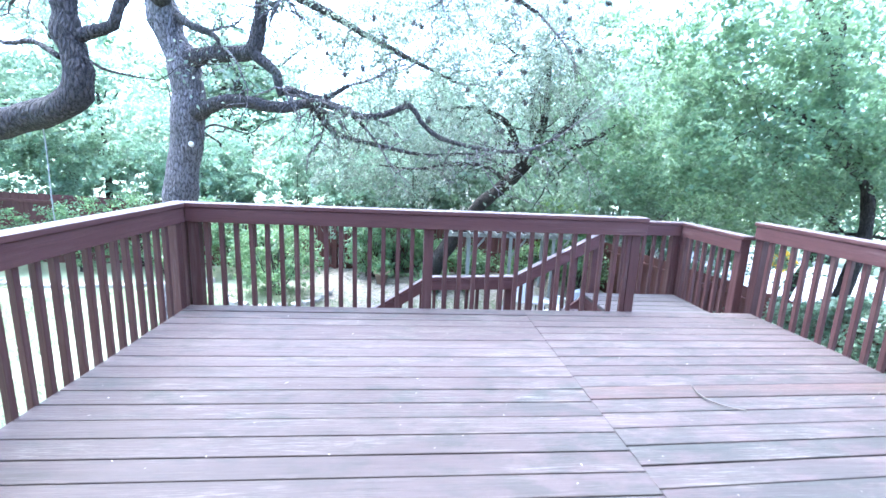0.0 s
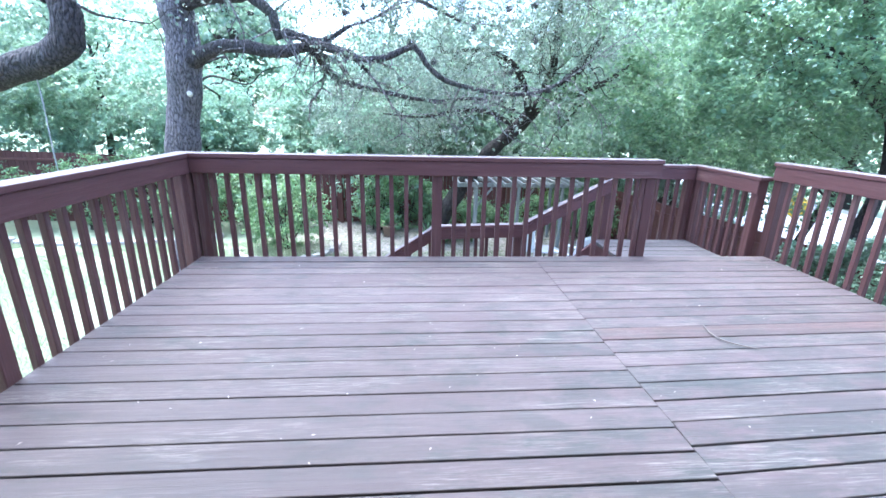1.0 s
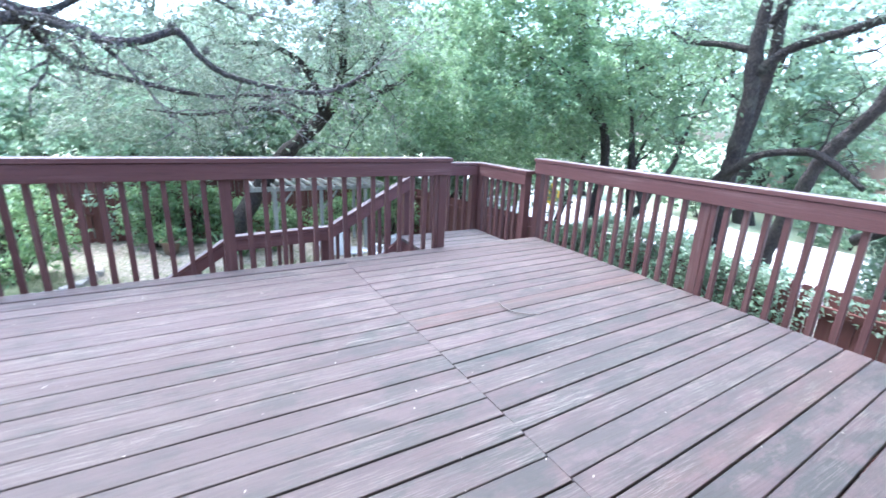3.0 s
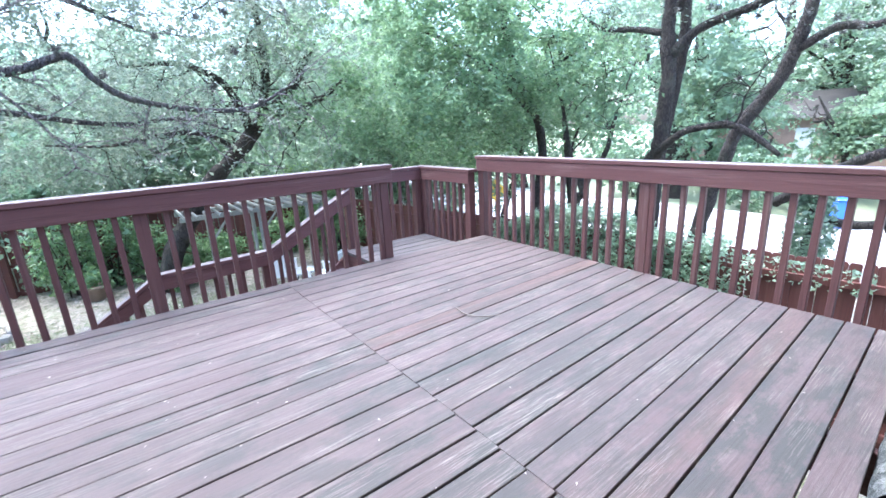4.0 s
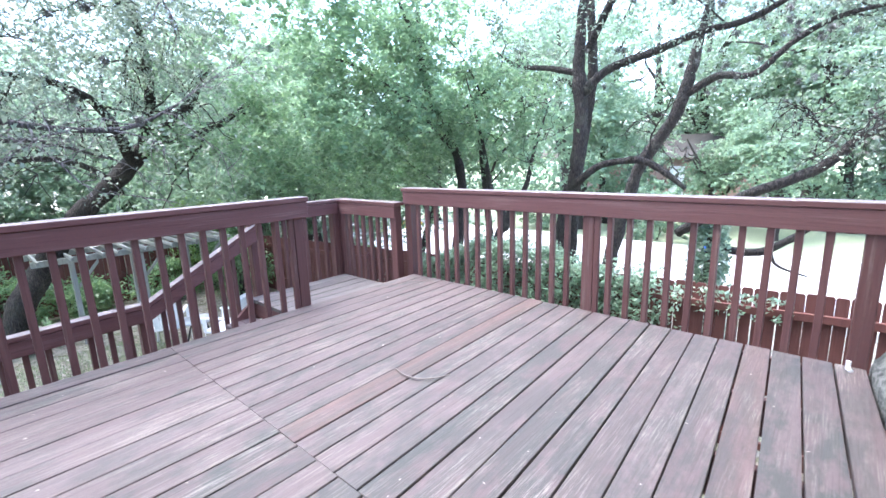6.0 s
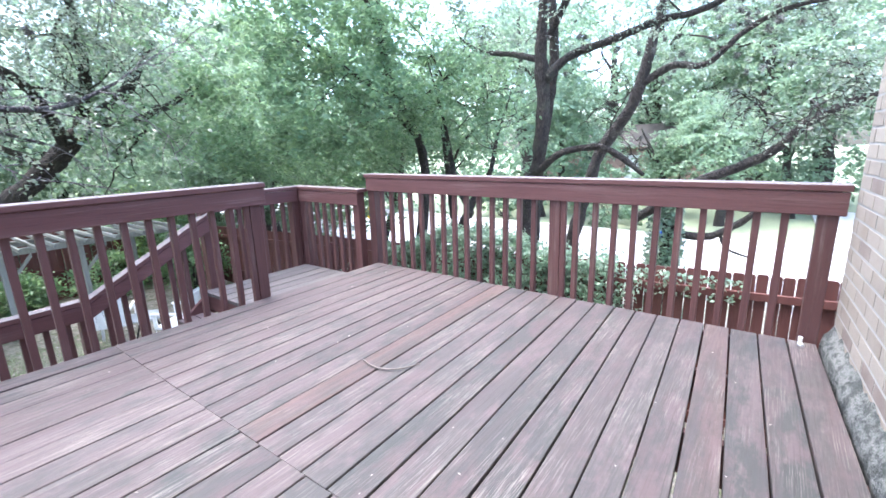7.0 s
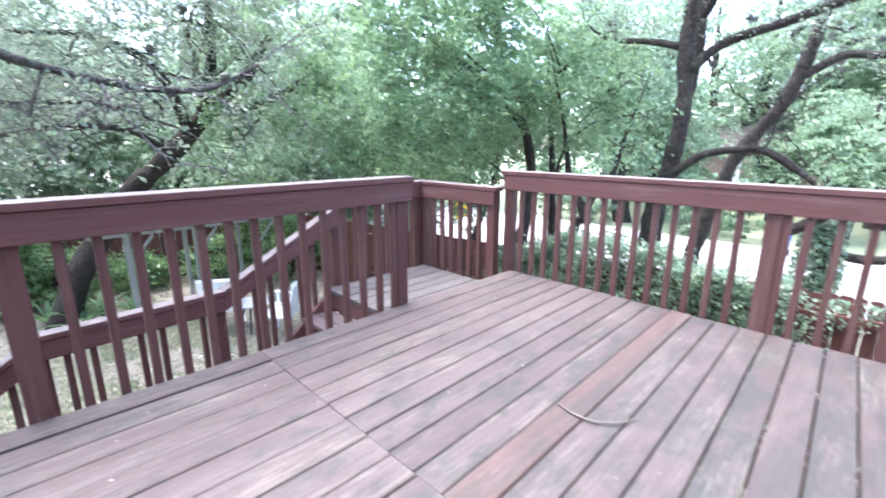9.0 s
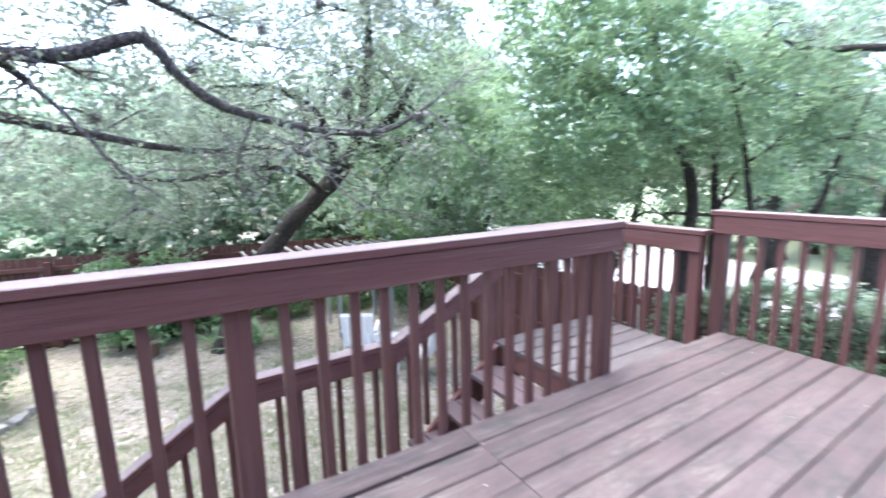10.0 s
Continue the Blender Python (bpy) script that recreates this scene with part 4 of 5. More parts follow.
for pts, rad in (([(2.7, 10.3, 1.3), (2.5, 10.0, 1.8), (2.1, 9.6, 2.3), (1.4, 9.2, 2.5), (0.6, 9.0, 2.4)], [0.1, 0.08, 0.06, 0.04, 0.02]),
                 ([(3.0, 10.0, 1.68), (3.6, 9.9, 1.75), (4.2, 9.8, 2.0), (5.0, 9.6, 2.6)], [0.1, 0.08, 0.06, 0.03]),
                 ([(2.9, 10.1, 1.6), (2.9, 9.4, 2.3), (2.7, 8.6, 2.9), (2.4, 7.8, 3.2), (2.0, 7.0, 3.1)], [0.1, 0.08, 0.06, 0.04, 0.02]),
                 ([(2.4, 10.4, 0.95), (1.8, 9.9, 1.3), (1.0, 9.4, 1.35), (0.2, 9.2, 1.2), (-0.6, 9.1, 1.25)], [0.05, 0.045, 0.035, 0.025, 0.012])):
    line, rr = lean.limb(nearer(pts), rad, "limb", 8)
    for k in range(int(len(line) * 0.4), len(line), 4):
        lean.fork(line[k], (RNG.normal(), RNG.normal(), RNG.uniform(-0.4, 0.6)), RNG.uniform(0.7, 1.2), max(0.01, rr[k] * 0.4), 1, 18, 0.13, 0.05, 0.3)
lean.leaves.append(sprays(560, (2.4, 10.2, 3.0), (3.6, 2.0, 1.9), 0.5, 40))
lean.leaves.append(sprays(300, (-0.4, 9.8, 1.3), (2.0, 1.0, 0.9), 0.42, 40))
lean.clear((0.5, 7.4, -0.6), (3.2, 10.3, 1.45))
lean.finish(0.062, 0.035)

# leafy elm close by the landing
elm = Tree("elm_tree", (6.9, 6.2, -2.0), "bright green leafy elm beside the landing", M_BARK_DARK, M_ELM)
elm.limb([(6.9, 6.2, -2.1), (7.2, 6.1, 0.1), (7.25, 6.1, 0.65), (7.2, 6.2, 1.3), (6.9, 6.4, 2.0), (6.5, 6.4, 3.0), (6.4, 6.3, 4.2)], [0.14, 0.1, 0.09, 0.085, 0.08, 0.06, 0.03], "trunk", 10, 0.2)
for pts, rad in (([(7.2, 6.2, 1.3), (6.4, 6.0, 1.7), (5.6, 5.8, 2.1), (4.9, 5.6, 2.3)], [0.05, 0.04, 0.03, 0.012]),
                 ([(6.9, 6.4, 2.0), (6.2, 6.9, 2.5), (5.5, 7.2, 2.9), (4.8, 7.4, 3.0)], [0.05, 0.04, 0.03, 0.012]),
                 ([(7.0, 6.3, 1.8), (7.4, 5.6, 2.4), (7.6, 5.0, 2.9)], [0.05, 0.035, 0.012]),
                 ([(6.6, 6.4, 2.8), (5.8, 6.0, 3.4), (5.0, 5.5, 3.7)], [0.04, 0.03, 0.012])):
    line, rr = elm.limb(pts, rad, "limb", 7)
    for k in range(int(len(line) * 0.3), len(line), 4):
        elm.fork(line[k], (RNG.normal(), RNG.normal(), RNG.uniform(-0.5, 0.4)), RNG.uniform(0.5, 0.9), 0.012, 1, 16, 0.12, 0.08, 0.25)
for c, r, n in (((5.0, 6.0, 2.3), (1.3, 1.1, 1.2), 330), ((6.6, 6.4, 2.6), (1.4, 1.3, 1.6), 330), ((5.6, 7.8, 2.3), (1.7, 1.3, 1.8), 360), ((8.2, 6.6, 2.6), (1.4, 1.6, 1.7), 260), ((4.3, 7.6, 1.5), (1.1, 1.0, 1.0), 170), ((3.6, 8.6, 2.4), (1.2, 1.0, 1.3), 180), ((5.6, 6.0, 4.0), (1.8, 1.6, 0.8), 200), ((3.9, 6.5, 3.7), (1.3, 1.0, 0.8), 150)):
    elm.leaves.append(sprays(int(n * 0.46), c, r, 0.6, 46, shell=0.55))
for c, rr, n in (((7.6, 7.3, 1.15), (1.1, 1.0, 0.6), 60), ((8.6, 9.2, 1.0), (1.1, 1.4, 0.6), 70), ((9.2, 6.4, 1.3), (0.9, 1.0, 0.6), 50), ((6.4, 8.6, 1.2), (0.9, 0.9, 0.7), 50)):
    elm.leaves.append(sprays(n, c, rr, 0.55, 44, shell=0.2))
elm.finish(0.088, 0.054, 0.9)

# double-stemmed dark oak by the street
street = Tree("oak_tree", (7.3, 3.9, -2.05), "dark double-stemmed oak by the street fence", M_BARK_DARK, M_OAK)
street.limb([(7.4, 4.0, -2.15), (7.35, 3.95, -0.6), (7.25, 3.8, 0.4), (7.12, 3.62, 0.8), (7.1, 3.55, 1.6), (7.1, 3.58, 2.2), (7.1, 3.6, 2.6), (7.1, 3.57, 3.3), (7.0, 3.4, 4.6)], [0.18, 0.14, 0.125, 0.108, 0.103, 0.112, 0.09, 0.07, 0.04], "trunk", 12, 0.3)
street.limb([(7.75, 4.0, -2.15), (7.7, 3.9, 0.4), (7.65, 3.72, 1.6), (7.6, 3.6, 2.6), (7.5, 3.7, 4.2)], [0.13, 0.1, 0.09, 0.08, 0.05], "stem", 10, 0.2)
for pts, rad in (([(7.1, 3.52, 2.1), (7.15, 3.2, 2.39), (7.2, 2.54, 2.56), (7.2, 1.94, 2.7), (7.2, 1.4, 2.76), (7.0, 0.6, 3.1)], [0.08, 0.06, 0.055, 0.045, 0.04, 0.02]),
                 ([(7.1, 3.55, 2.4), (7.1, 4.1, 2.55), (7.1, 4.7, 2.68), (7.1, 5.1, 2.95)], [0.055, 0.045, 0.035, 0.015]),
                 ([(7.1, 3.62, 0.68), (7.0, 3.4, 0.85), (7.0, 3.15, 1.01), (7.0, 2.63, 1.08), (7.0, 2.3, 0.94), (7.0, 1.97, 0.68)], [0.075, 0.06, 0.05, 0.05, 0.045, 0.03]),
                 ([(7.1, 3.48, 2.7), (6.8, 2.9, 3.4), (6.3, 2.2, 3.8), (5.8, 1.6, 3.9)], [0.06, 0.05, 0.035, 0.02])):
    line, rr = street.limb(pts, rad, "limb", 8)
    for k in range(int(len(line) * 0.62), len(line), 6):
        street.fork(line[k], (RNG.normal(), RNG.normal(), RNG.uniform(0, 0.8)), RNG.uniform(0.5, 1.0), max(0.008, rr[k] * 0.35), 2, 7, 0.08, 0.03, 0.35)
street.leaves.append(clumps(230, (7.0, 3.4, 4.3), (1.9, 2.4, 0.9), 0.14, 38))
street.leaves.append(clumps(110, (7.5, 3.0, 3.2), (1.1, 1.8, 0.9), 0.14, 24))
street.leaves.append(clumps(30, (7.6, 4.4, 2.6), (0.8, 0.8, 0.8), 0.12, 26))
street.clear((5.5, 1.8, 0.6), (8.9, 3.2, 2.3))
street.finish(0.055, 0.028)

# leaning oak further along the street with long low limbs
far_oak = Tree("oak_tree", (9.3, 3.9, -2.2), "leaning street oak with long bare low limbs", M_BARK_DARK, M_OAK)
far_oak.limb([(9.2, 4.0, -2.3), (9.2, 3.7, -0.6), (9.2, 3.49, 0.24), (9.2, 3.24, 1.0), (9.2, 2.76, 1.75), (9.2, 2.56, 2.4), (9.2, 2.45, 3.0), (9.1, 2.2, 4.0)], [0.17, 0.13, 0.11, 0.105, 0.105, 0.1, 0.08, 0.05], "trunk", 12, 0.3)
for pts, rad in (([(9.2, 2.58, 2.14), (9.2, 2.13, 2.39), (9.15, 1.6, 2.35), (9.1, 1.14, 2.75), (9.0, 0.55, 2.98), (8.9, -0.46, 2.98)], [0.07, 0.06, 0.05, 0.045, 0.035, 0.02]),
                 ([(8.6, 2.4, -0.2), (8.2, 1.6, 0.4), (8.0, 1.31, 0.57), (8.0, 0.62, 0.92), (8.0, 0.21, 1.34), (8.0, -0.24, 1.58), (8.0, -0.8, 1.7)], [0.08, 0.075, 0.07, 0.07, 0.06, 0.05, 0.03])):
    line, rr = far_oak.limb(pts, rad, "limb", 8)
    for k in range(int(len(line) * 0.62), len(line), 6):
        far_oak.fork(line[k], (RNG.normal(), RNG.normal(), RNG.uniform(0, 0.8)), RNG.uniform(0.5, 1.0), max(0.008, rr[k] * 0.35), 2, 5, 0.09, 0.03, 0.35)
far_oak.leaves.append(clumps(80, (9.0, 1.0, 3.9), (2.0, 2.6, 0.8), 0.15, 30))
far_oak.leaves.append(clumps(90, (9.4, 1.3, 2.9), (1.4, 1.9, 0.9), 0.15, 20))
far_oak.leaves.append(clumps(26, (8.2, -0.5, 2.1), (0.5, 0.5, 0.5), 0.12, 24))
far_oak.clear((7.0, 1.8, 0.6), (9.1, 3.4, 2.4))
far_oak.finish(0.06, 0.03)

# forked young tree at the fence
fork = Tree("young_tree", (6.7, 4.9, -2.0), "young forked tree with dark stems at the fence", M_BARK_DARK, M_ELM)
fork.limb([(6.7, 4.9, -2.1), (6.7, 4.85, -0.3), (6.7, 4.68, 0.02), (6.7, 4.88, 0.4), (6.7, 5.0, 0.7), (6.6, 5.1, 1.5), (6.45, 5.3, 2.5)], [0.09, 0.08, 0.075, 0.06, 0.048, 0.028, 0.008], "trunk", 9)
fork.limb([(6.7, 4.68, 0.02), (6.7, 4.56, 0.32), (6.7, 4.28, 0.7), (6.75, 4.15, 1.3), (6.9, 3.95, 2.1)], [0.06, 0.055, 0.042, 0.026, 0.008], "limb", 8)
for k in range(8):
    fork.fork((6.68, 4.6 + RNG.normal() * 0.3, RNG.uniform(1.1, 2.0)), (RNG.normal(), RNG.normal(), 0.5), RNG.uniform(0.5, 0.8), 0.012, 1, 14, 0.12)
fork.leaves.append(sprays(120, (6.9, 4.9, 2.0), (0.9, 1.1, 0.9), 0.5, 40))
fork.finish(0.07, 0.04)


def plain_tree(name, base, height, crown, n, per, leaf, size, label, mat=None, low=0.35, group="trees round the yard", stout=0.03):
    t = Tree(name, base, label, M_BARK_DARK, mat or leaf, group)
    b = np.array(base)
    top = b + np.array((RNG.normal() * 0.6, RNG.normal() * 0.6, height * 0.85))
    mid = b + (top - b) * 0.5 + np.array((RNG.normal() * 0.3, RNG.normal() * 0.3, 0))
    r = stout * height
    line, rr = t.limb([b - np.array((0, 0, 0.15)), b + (mid - b) * 0.5, mid, top], [r * 1.3, r, r * 0.8, r * 0.2], "trunk", 8)
    for k in range(6):
        s = line[int(len(line) * RNG.uniform(0.35, 0.85))]
        e = s + np.array((RNG.normal() * crown[0] * 0.6, RNG.normal() * crown[1] * 0.6, RNG.uniform(0.2, 0.9) * crown[2]))
        d = (e - s) / 4
        g = np.linalg.norm(d) * 0.35
        t.limb([s, s + d + RNG.normal(size=3) * g, s + 2 * d + RNG.normal(size=3) * g, s + 3 * d + RNG.normal(size=3) * g, e], [r * 0.42, r * 0.33, r * 0.24, r * 0.15, r * 0.05], "limb", 6)
    c = b + np.array((0, 0, height * (low + (1 - low) / 2)))
    for k in range(5):
        cc = c + RNG.normal(size=3) * np.array(crown) * 0.45
        t.leaves.append(sprays(n // 4, cc, np.array(crown) * RNG.uniform(0.5, 0.8), size * 6.5, per, shell=0.35))
    t.finish(size, size * 0.55)
    return t


LBL = "tall leafy green tree beyond the fence"
for x, y, h, c, low in ((-9.5, 14.5, 6.5, 2.6, 0.15), (-6.0, 14.0, 6.0, 2.4, 0.12), (-2.5, 14.2, 5.6, 2.3, 0.15), (0.8, 14.6, 6.0, 2.4, 0.15), (4.0, 14.0, 6.5, 2.5, 0.15),
                        (7.5, 12.8, 6.5, 2.3, 0.25), (-13.5, 13.0, 7.0, 2.8, 0.12), (-14.0, 8.0, 7.0, 2.8, 0.15), (-12.5, 3.5, 7.0, 2.6, 0.2)):
    plain_tree("tree", (x, y, ground_z(x, y)), h, (c, c, h * 0.36), 300, 46, M_FAR_LIT if -7 < x < 0 else M_FAR, 0.13, LBL, low=low, stout=0.016)
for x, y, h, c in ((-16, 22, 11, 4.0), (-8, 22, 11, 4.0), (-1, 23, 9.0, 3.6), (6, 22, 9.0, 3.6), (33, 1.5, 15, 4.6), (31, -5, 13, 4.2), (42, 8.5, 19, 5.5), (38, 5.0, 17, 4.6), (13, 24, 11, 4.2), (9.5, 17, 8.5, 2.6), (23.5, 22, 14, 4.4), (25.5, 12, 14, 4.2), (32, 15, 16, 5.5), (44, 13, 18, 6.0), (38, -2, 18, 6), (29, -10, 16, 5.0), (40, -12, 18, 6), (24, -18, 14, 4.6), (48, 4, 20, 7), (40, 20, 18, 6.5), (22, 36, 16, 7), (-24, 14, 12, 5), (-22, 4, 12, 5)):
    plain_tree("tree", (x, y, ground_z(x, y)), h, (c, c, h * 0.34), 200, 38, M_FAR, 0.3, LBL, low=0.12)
for x, y, h in ((8.6, 9.0, 6.0), (9.4, 6.8, 6.5), (8.7, 13.5, 6.5)):
    plain_tree("tree", (x, y, ground_z(x, y)), h, (1.6, 1.6, 1.8), 170, 40, M_ELM, 0.11, "slim leafy green tree by the street", low=0.35, stout=0.013)


# ---- shrubs and beds ----
def shrub(name, base, radii, n, per, size, mat, label, group="garden shrubs"):
    th = thing(name, base, label, "shrub", group)
    acc = ([], [])
    for k in range(9):
        e = np.array((RNG.normal() * radii[0] * 0.5, RNG.normal() * radii[1] * 0.5, radii[2] * RNG.uniform(1.0, 1.7)))
        tube(acc, [(RNG.normal() * 0.05, RNG.normal() * 0.05, -0.05), e * 0.5 + RNG.normal(size=3) * 0.06, e], [0.02, 0.014, 0.005], 5, 0.15)
    child("stem", mesh_from("stem", acc[0], acc[1], M_BARK_DARK, True), th)
    pts = clumps(n, (0, 0, radii[2]), radii, 0.1, per, shell=0.5)
    pts = pts[pts[:, 2] > 0.02]
    tagged(child("foliage", leaf_mesh("foliage", pts, size, size * 0.5, mat, 0.5), th), kind="stuff")
    return th


shrub("shrub", (-2.85, 9.7, -1.8), (1.05, 0.8, 0.85), 150, 30, 0.09, M_SHRUB, "round leafy green shrub in a stone-edged bed")
for x, y, a, h in ((-10.5, 11.2, 1.3, 0.9), (-8.3, 11.5, 1.2, 1.0), (-6.2, 11.4, 1.3, 1.1), (-4.4, 11.6, 1.0, 1.0), (0.6, 11.7, 0.8, 0.65), (3.4, 11.8, 0.8, 0.45), (4.5, 10.6, 0.8, 0.7), (-12.4, 10.0, 1.3, 1.0)):
    shrub("shrub", (x, y, -1.82), (a, 0.7, h), 90, 34, 0.085, M_SHRUB, "dense green shrub along the fence")

for x, y, a, h in ((-3.3, 11.7, 0.8, 1.0), (-0.2, 11.7, 0.75, 0.9), (1.9, 11.9, 0.6, 0.4), (-7.2, 12.0, 0.9, 1.1), (4.6, 11.6, 0.6, 0.95), (-5.3, 11.1, 1.0, 1.1), (-3.9, 11.4, 0.8, 1.0), (-0.9, 11.5, 0.7, 0.9)):
    shrub("shrub", (x, y, -1.82), (a, 0.5, h), 90, 36, 0.085, M_SHRUB, "dense green shrub along the fence")

# undergrowth that closes the view below the crowns
for x, y, a, h in ((-11.0, 13.3, 1.6, 1.7), (-8.5, 13.4, 1.6, 1.8), (-6.0, 13.3, 1.6, 1.7), (-3.4, 13.4, 1.6, 1.8), (-1.0, 13.3, 1.6, 1.7), (1.4, 13.4, 1.6, 1.7), (3.8, 13.3, 1.6, 1.6), (6.2, 12.4, 1.5, 1.6)):
    shrub("shrub", (x, y, ground_z(x, y) - 0.02), (a, 1.0, h), 190, 44, 0.12, M_FAR_LIT if x < 0 else M_FAR, "tall dense green shrub behind the fence")
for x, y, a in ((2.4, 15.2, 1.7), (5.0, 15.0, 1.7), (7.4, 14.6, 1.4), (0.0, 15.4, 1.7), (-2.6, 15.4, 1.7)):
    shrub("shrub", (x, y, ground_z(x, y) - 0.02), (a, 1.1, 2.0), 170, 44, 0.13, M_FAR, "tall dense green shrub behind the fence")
for x, y in ((10.0, 13.6), (9.4, 15.0)):
    shrub("shrub", (x, y, ground_z(x, y) - 0.02), (0.9, 1.2, 1.45), 90, 40, 0.11, M_FAR, "tall loose green shrub by the street kerb")
shrub("shrub", (4.4, 12.0, -1.85), (0.8, 0.35, 1.2), 90, 40, 0.08, M_SUNLIT, "bright yellow-green shrub before the fence")
for x, y in ((24.0, 7.0), (24.5, 14.0), (26.0, -10.5), (31.0, 20.0), (36.0, 11.0), (24.0, 28.0), (40.0, 1.5), (30.0, -14.0), (44.0, -6.0)):
    shrub("shrub", (x, y, ground_z(x, y) - 0.02), (2.6, 2.4, 1.6), 150, 40, 0.22, M_FAR, "broad green shrub across the street")


# ---- ivy ----
def ivy(name, pts, size, label):
    th = thing(name, (5.2, 4.0, -1.9), label, "ivy")
    base = np.array((5.2, 4.0, -1.9))
    acc = ([], [])
    for k in range(14):
        y = RNG.uniform(1.6, 5.2)
        run = [(5.2 + RNG.normal() * 0.03, y, -1.95)]
        for q in range(5):
            run.append((5.2 + RNG.normal() * 0.03, run[-1][1] + RNG.normal() * 0.15, run[-1][2] + 0.3))
        tube(acc, [np.array(p) - base for p in run], [0.012, 0.01, 0.009, 0.008, 0.006, 0.004], 5, 0.15)
    tagged(child("vines", mesh_from("vines", acc[0], acc[1], M_BARK_DARK, True), th), kind="stuff")
    tagged(child("foliage", leaf_mesh("foliage", pts - base, size, size * 0.72, M_IVY, 0.55), th), kind="stuff")
    return th


n = 19000
yy = RNG.uniform(1.3, 5.3, n)
def ivy_top(y):
    return np.interp(y, [0.8, 1.3, 2.0, 2.5, 3.0, 3.6, 4.2, 4.8, 6.0, 9.0], [-0.35, -0.18, -0.12, -0.12, 0.0, 0.06, 0.0, -0.26, -0.42, -0.5]) + 0.04 * np.sin(y * 11.0)


top = ivy_top(yy)
zz = top - RNG.uniform(0, 1, n) ** 1.3 * 1.5
hang = 0.12 + 0.16 * np.abs(np.sin(yy * 3.1 + zz * 2.3)) + 0.18 * (top - zz) / 1.6
keep = RNG.uniform(0, 1, n) < np.clip((yy - 1.45) / 0.6, 0, 1)
wallside = np.stack([5.24 - hang * RNG.uniform(0.1, 1.0, n) + 0.02, yy, zz], 1)[keep]
m = 3400
ym = RNG.uniform(1.8, 5.0, m)
over = np.stack([5.3 + RNG.normal(size=m) * 0.14, ym, ivy_top(ym) - 0.06 + RNG.normal(size=m) * 0.06], 1)
q = 9500
bed = np.stack([RNG.uniform(3.9, 5.2, q), RNG.uniform(1.9, 6.2, q), np.zeros(q)], 1)
bed[:, 2] = -1.75 + 0.25 * np.clip(bed[:, 0] - 4.4, 0, 1) + 0.22 * np.sin(bed[:, 1] * 1.7) * np.cos(bed[:, 0] * 2.0) + RNG.uniform(0, 0.35, q) + 0.35 * np.clip(bed[:, 0] - 4.2, 0, 1)
w = 260
drape = np.stack([5.22 - RNG.uniform(0.02, 0.1, w), RNG.uniform(0.6, 1.6, w), -0.16 - RNG.uniform(0, 1, w) ** 2 * 0.25], 1)
ivy("ivy", np.vstack([wallside, over, bed, drape]), 0.05, "glossy green ivy smothering the street fence and bank")

# ivy-clad stump with a bare crooked branch
def away(p):
    """Out past the fence, on the same line from the deck."""
    e = np.array((0.314, 0.628, 1.159))
    return e + 1.5 * (np.array(p) - e)


stump = Tree("ivy_stump", tuple(away((5.9, 1.49, -1.0))), "dead stump clad in ivy with a bare crooked branch", M_BARK_DARK, M_IVY)
stump.limb([away(p) for p in ((5.9, 1.5, -1.08), (5.9, 1.49, -0.7), (5.92, 1.48, -0.3), (5.9, 1.46, 0.42))], [0.17, 0.15, 0.12, 0.07], "trunk", 9)
stump.limb([away(p) for p in ((5.9, 1.49, 0.3), (5.95, 1.4, 0.12), (6.0, 1.2, 0.07), (6.0, 0.99, 0.11), (6.0, 0.78, 0.26), (6.0, 0.6, 0.42), (6.1, 0.3, 0.5))], [0.075, 0.075, 0.068, 0.06, 0.052, 0.045, 0.022], "limb", 8)
stump.limb([away(p) for p in ((6.0, 0.95, 0.12), (6.0, 0.9, -0.02), (6.0, 0.78, -0.08), (6.0, 0.62, -0.12))], [0.03, 0.024, 0.02, 0.01], "limb", 6)
sz = RNG.uniform(-1.0, 0.5, 3400)
ang = RNG.uniform(0, 6.28, 3400)
rad = 0.08 + RNG.uniform(0, 0.17, 3400) * np.clip(1.1 - (sz + 0.6) * 0.5, 0.3, 1.3)
stump.leaves.append(away(np.stack([5.9 + rad * np.cos(ang), 1.49 + rad * np.sin(ang), sz], 1)))
stump.finish(0.085, 0.062)


# ---- ball moss on the street oaks ----
def moss(owner, spots, size):
    c = []
    for p in spots:
        d = RNG.normal(size=(60, 3))
        d /= np.linalg.norm(d, axis=1)[:, None]
        c.append(np.array(p) + d * size * RNG.uniform(0.2, 1.0, (60, 1)) - owner.base)
    tagged(child("ball_moss", leaf_mesh("ball_moss", np.vstack(c), 0.06, 0.01, M_MOSS, 0.0), owner.root, label="grey tufts of ball moss"), kind="stuff")


moss(street, [(7.1 + RNG.normal() * 0.5, RNG.uniform(0.6, 3.4), RNG.uniform(2.2, 4.0)) for _ in range(34)], 0.05)
moss(far_oak, [(9.0 + RNG.normal() * 0.6, RNG.uniform(-1.5, 2.4), RNG.uniform(1.9, 3.8)) for _ in range(60)], 0.06)
moss(oak, [(RNG.uniform(-1.2, 2.2), 5.3 + RNG.normal() * 0.5, RNG.uniform(1.5, 3.2)) for _ in range(26)], 0.04)
moss(lean, [(RNG.uniform(-0.5, 4.0), 9.3 + RNG.normal() * 0.6, RNG.uniform(1.0, 3.2)) for _ in range(22)], 0.05)


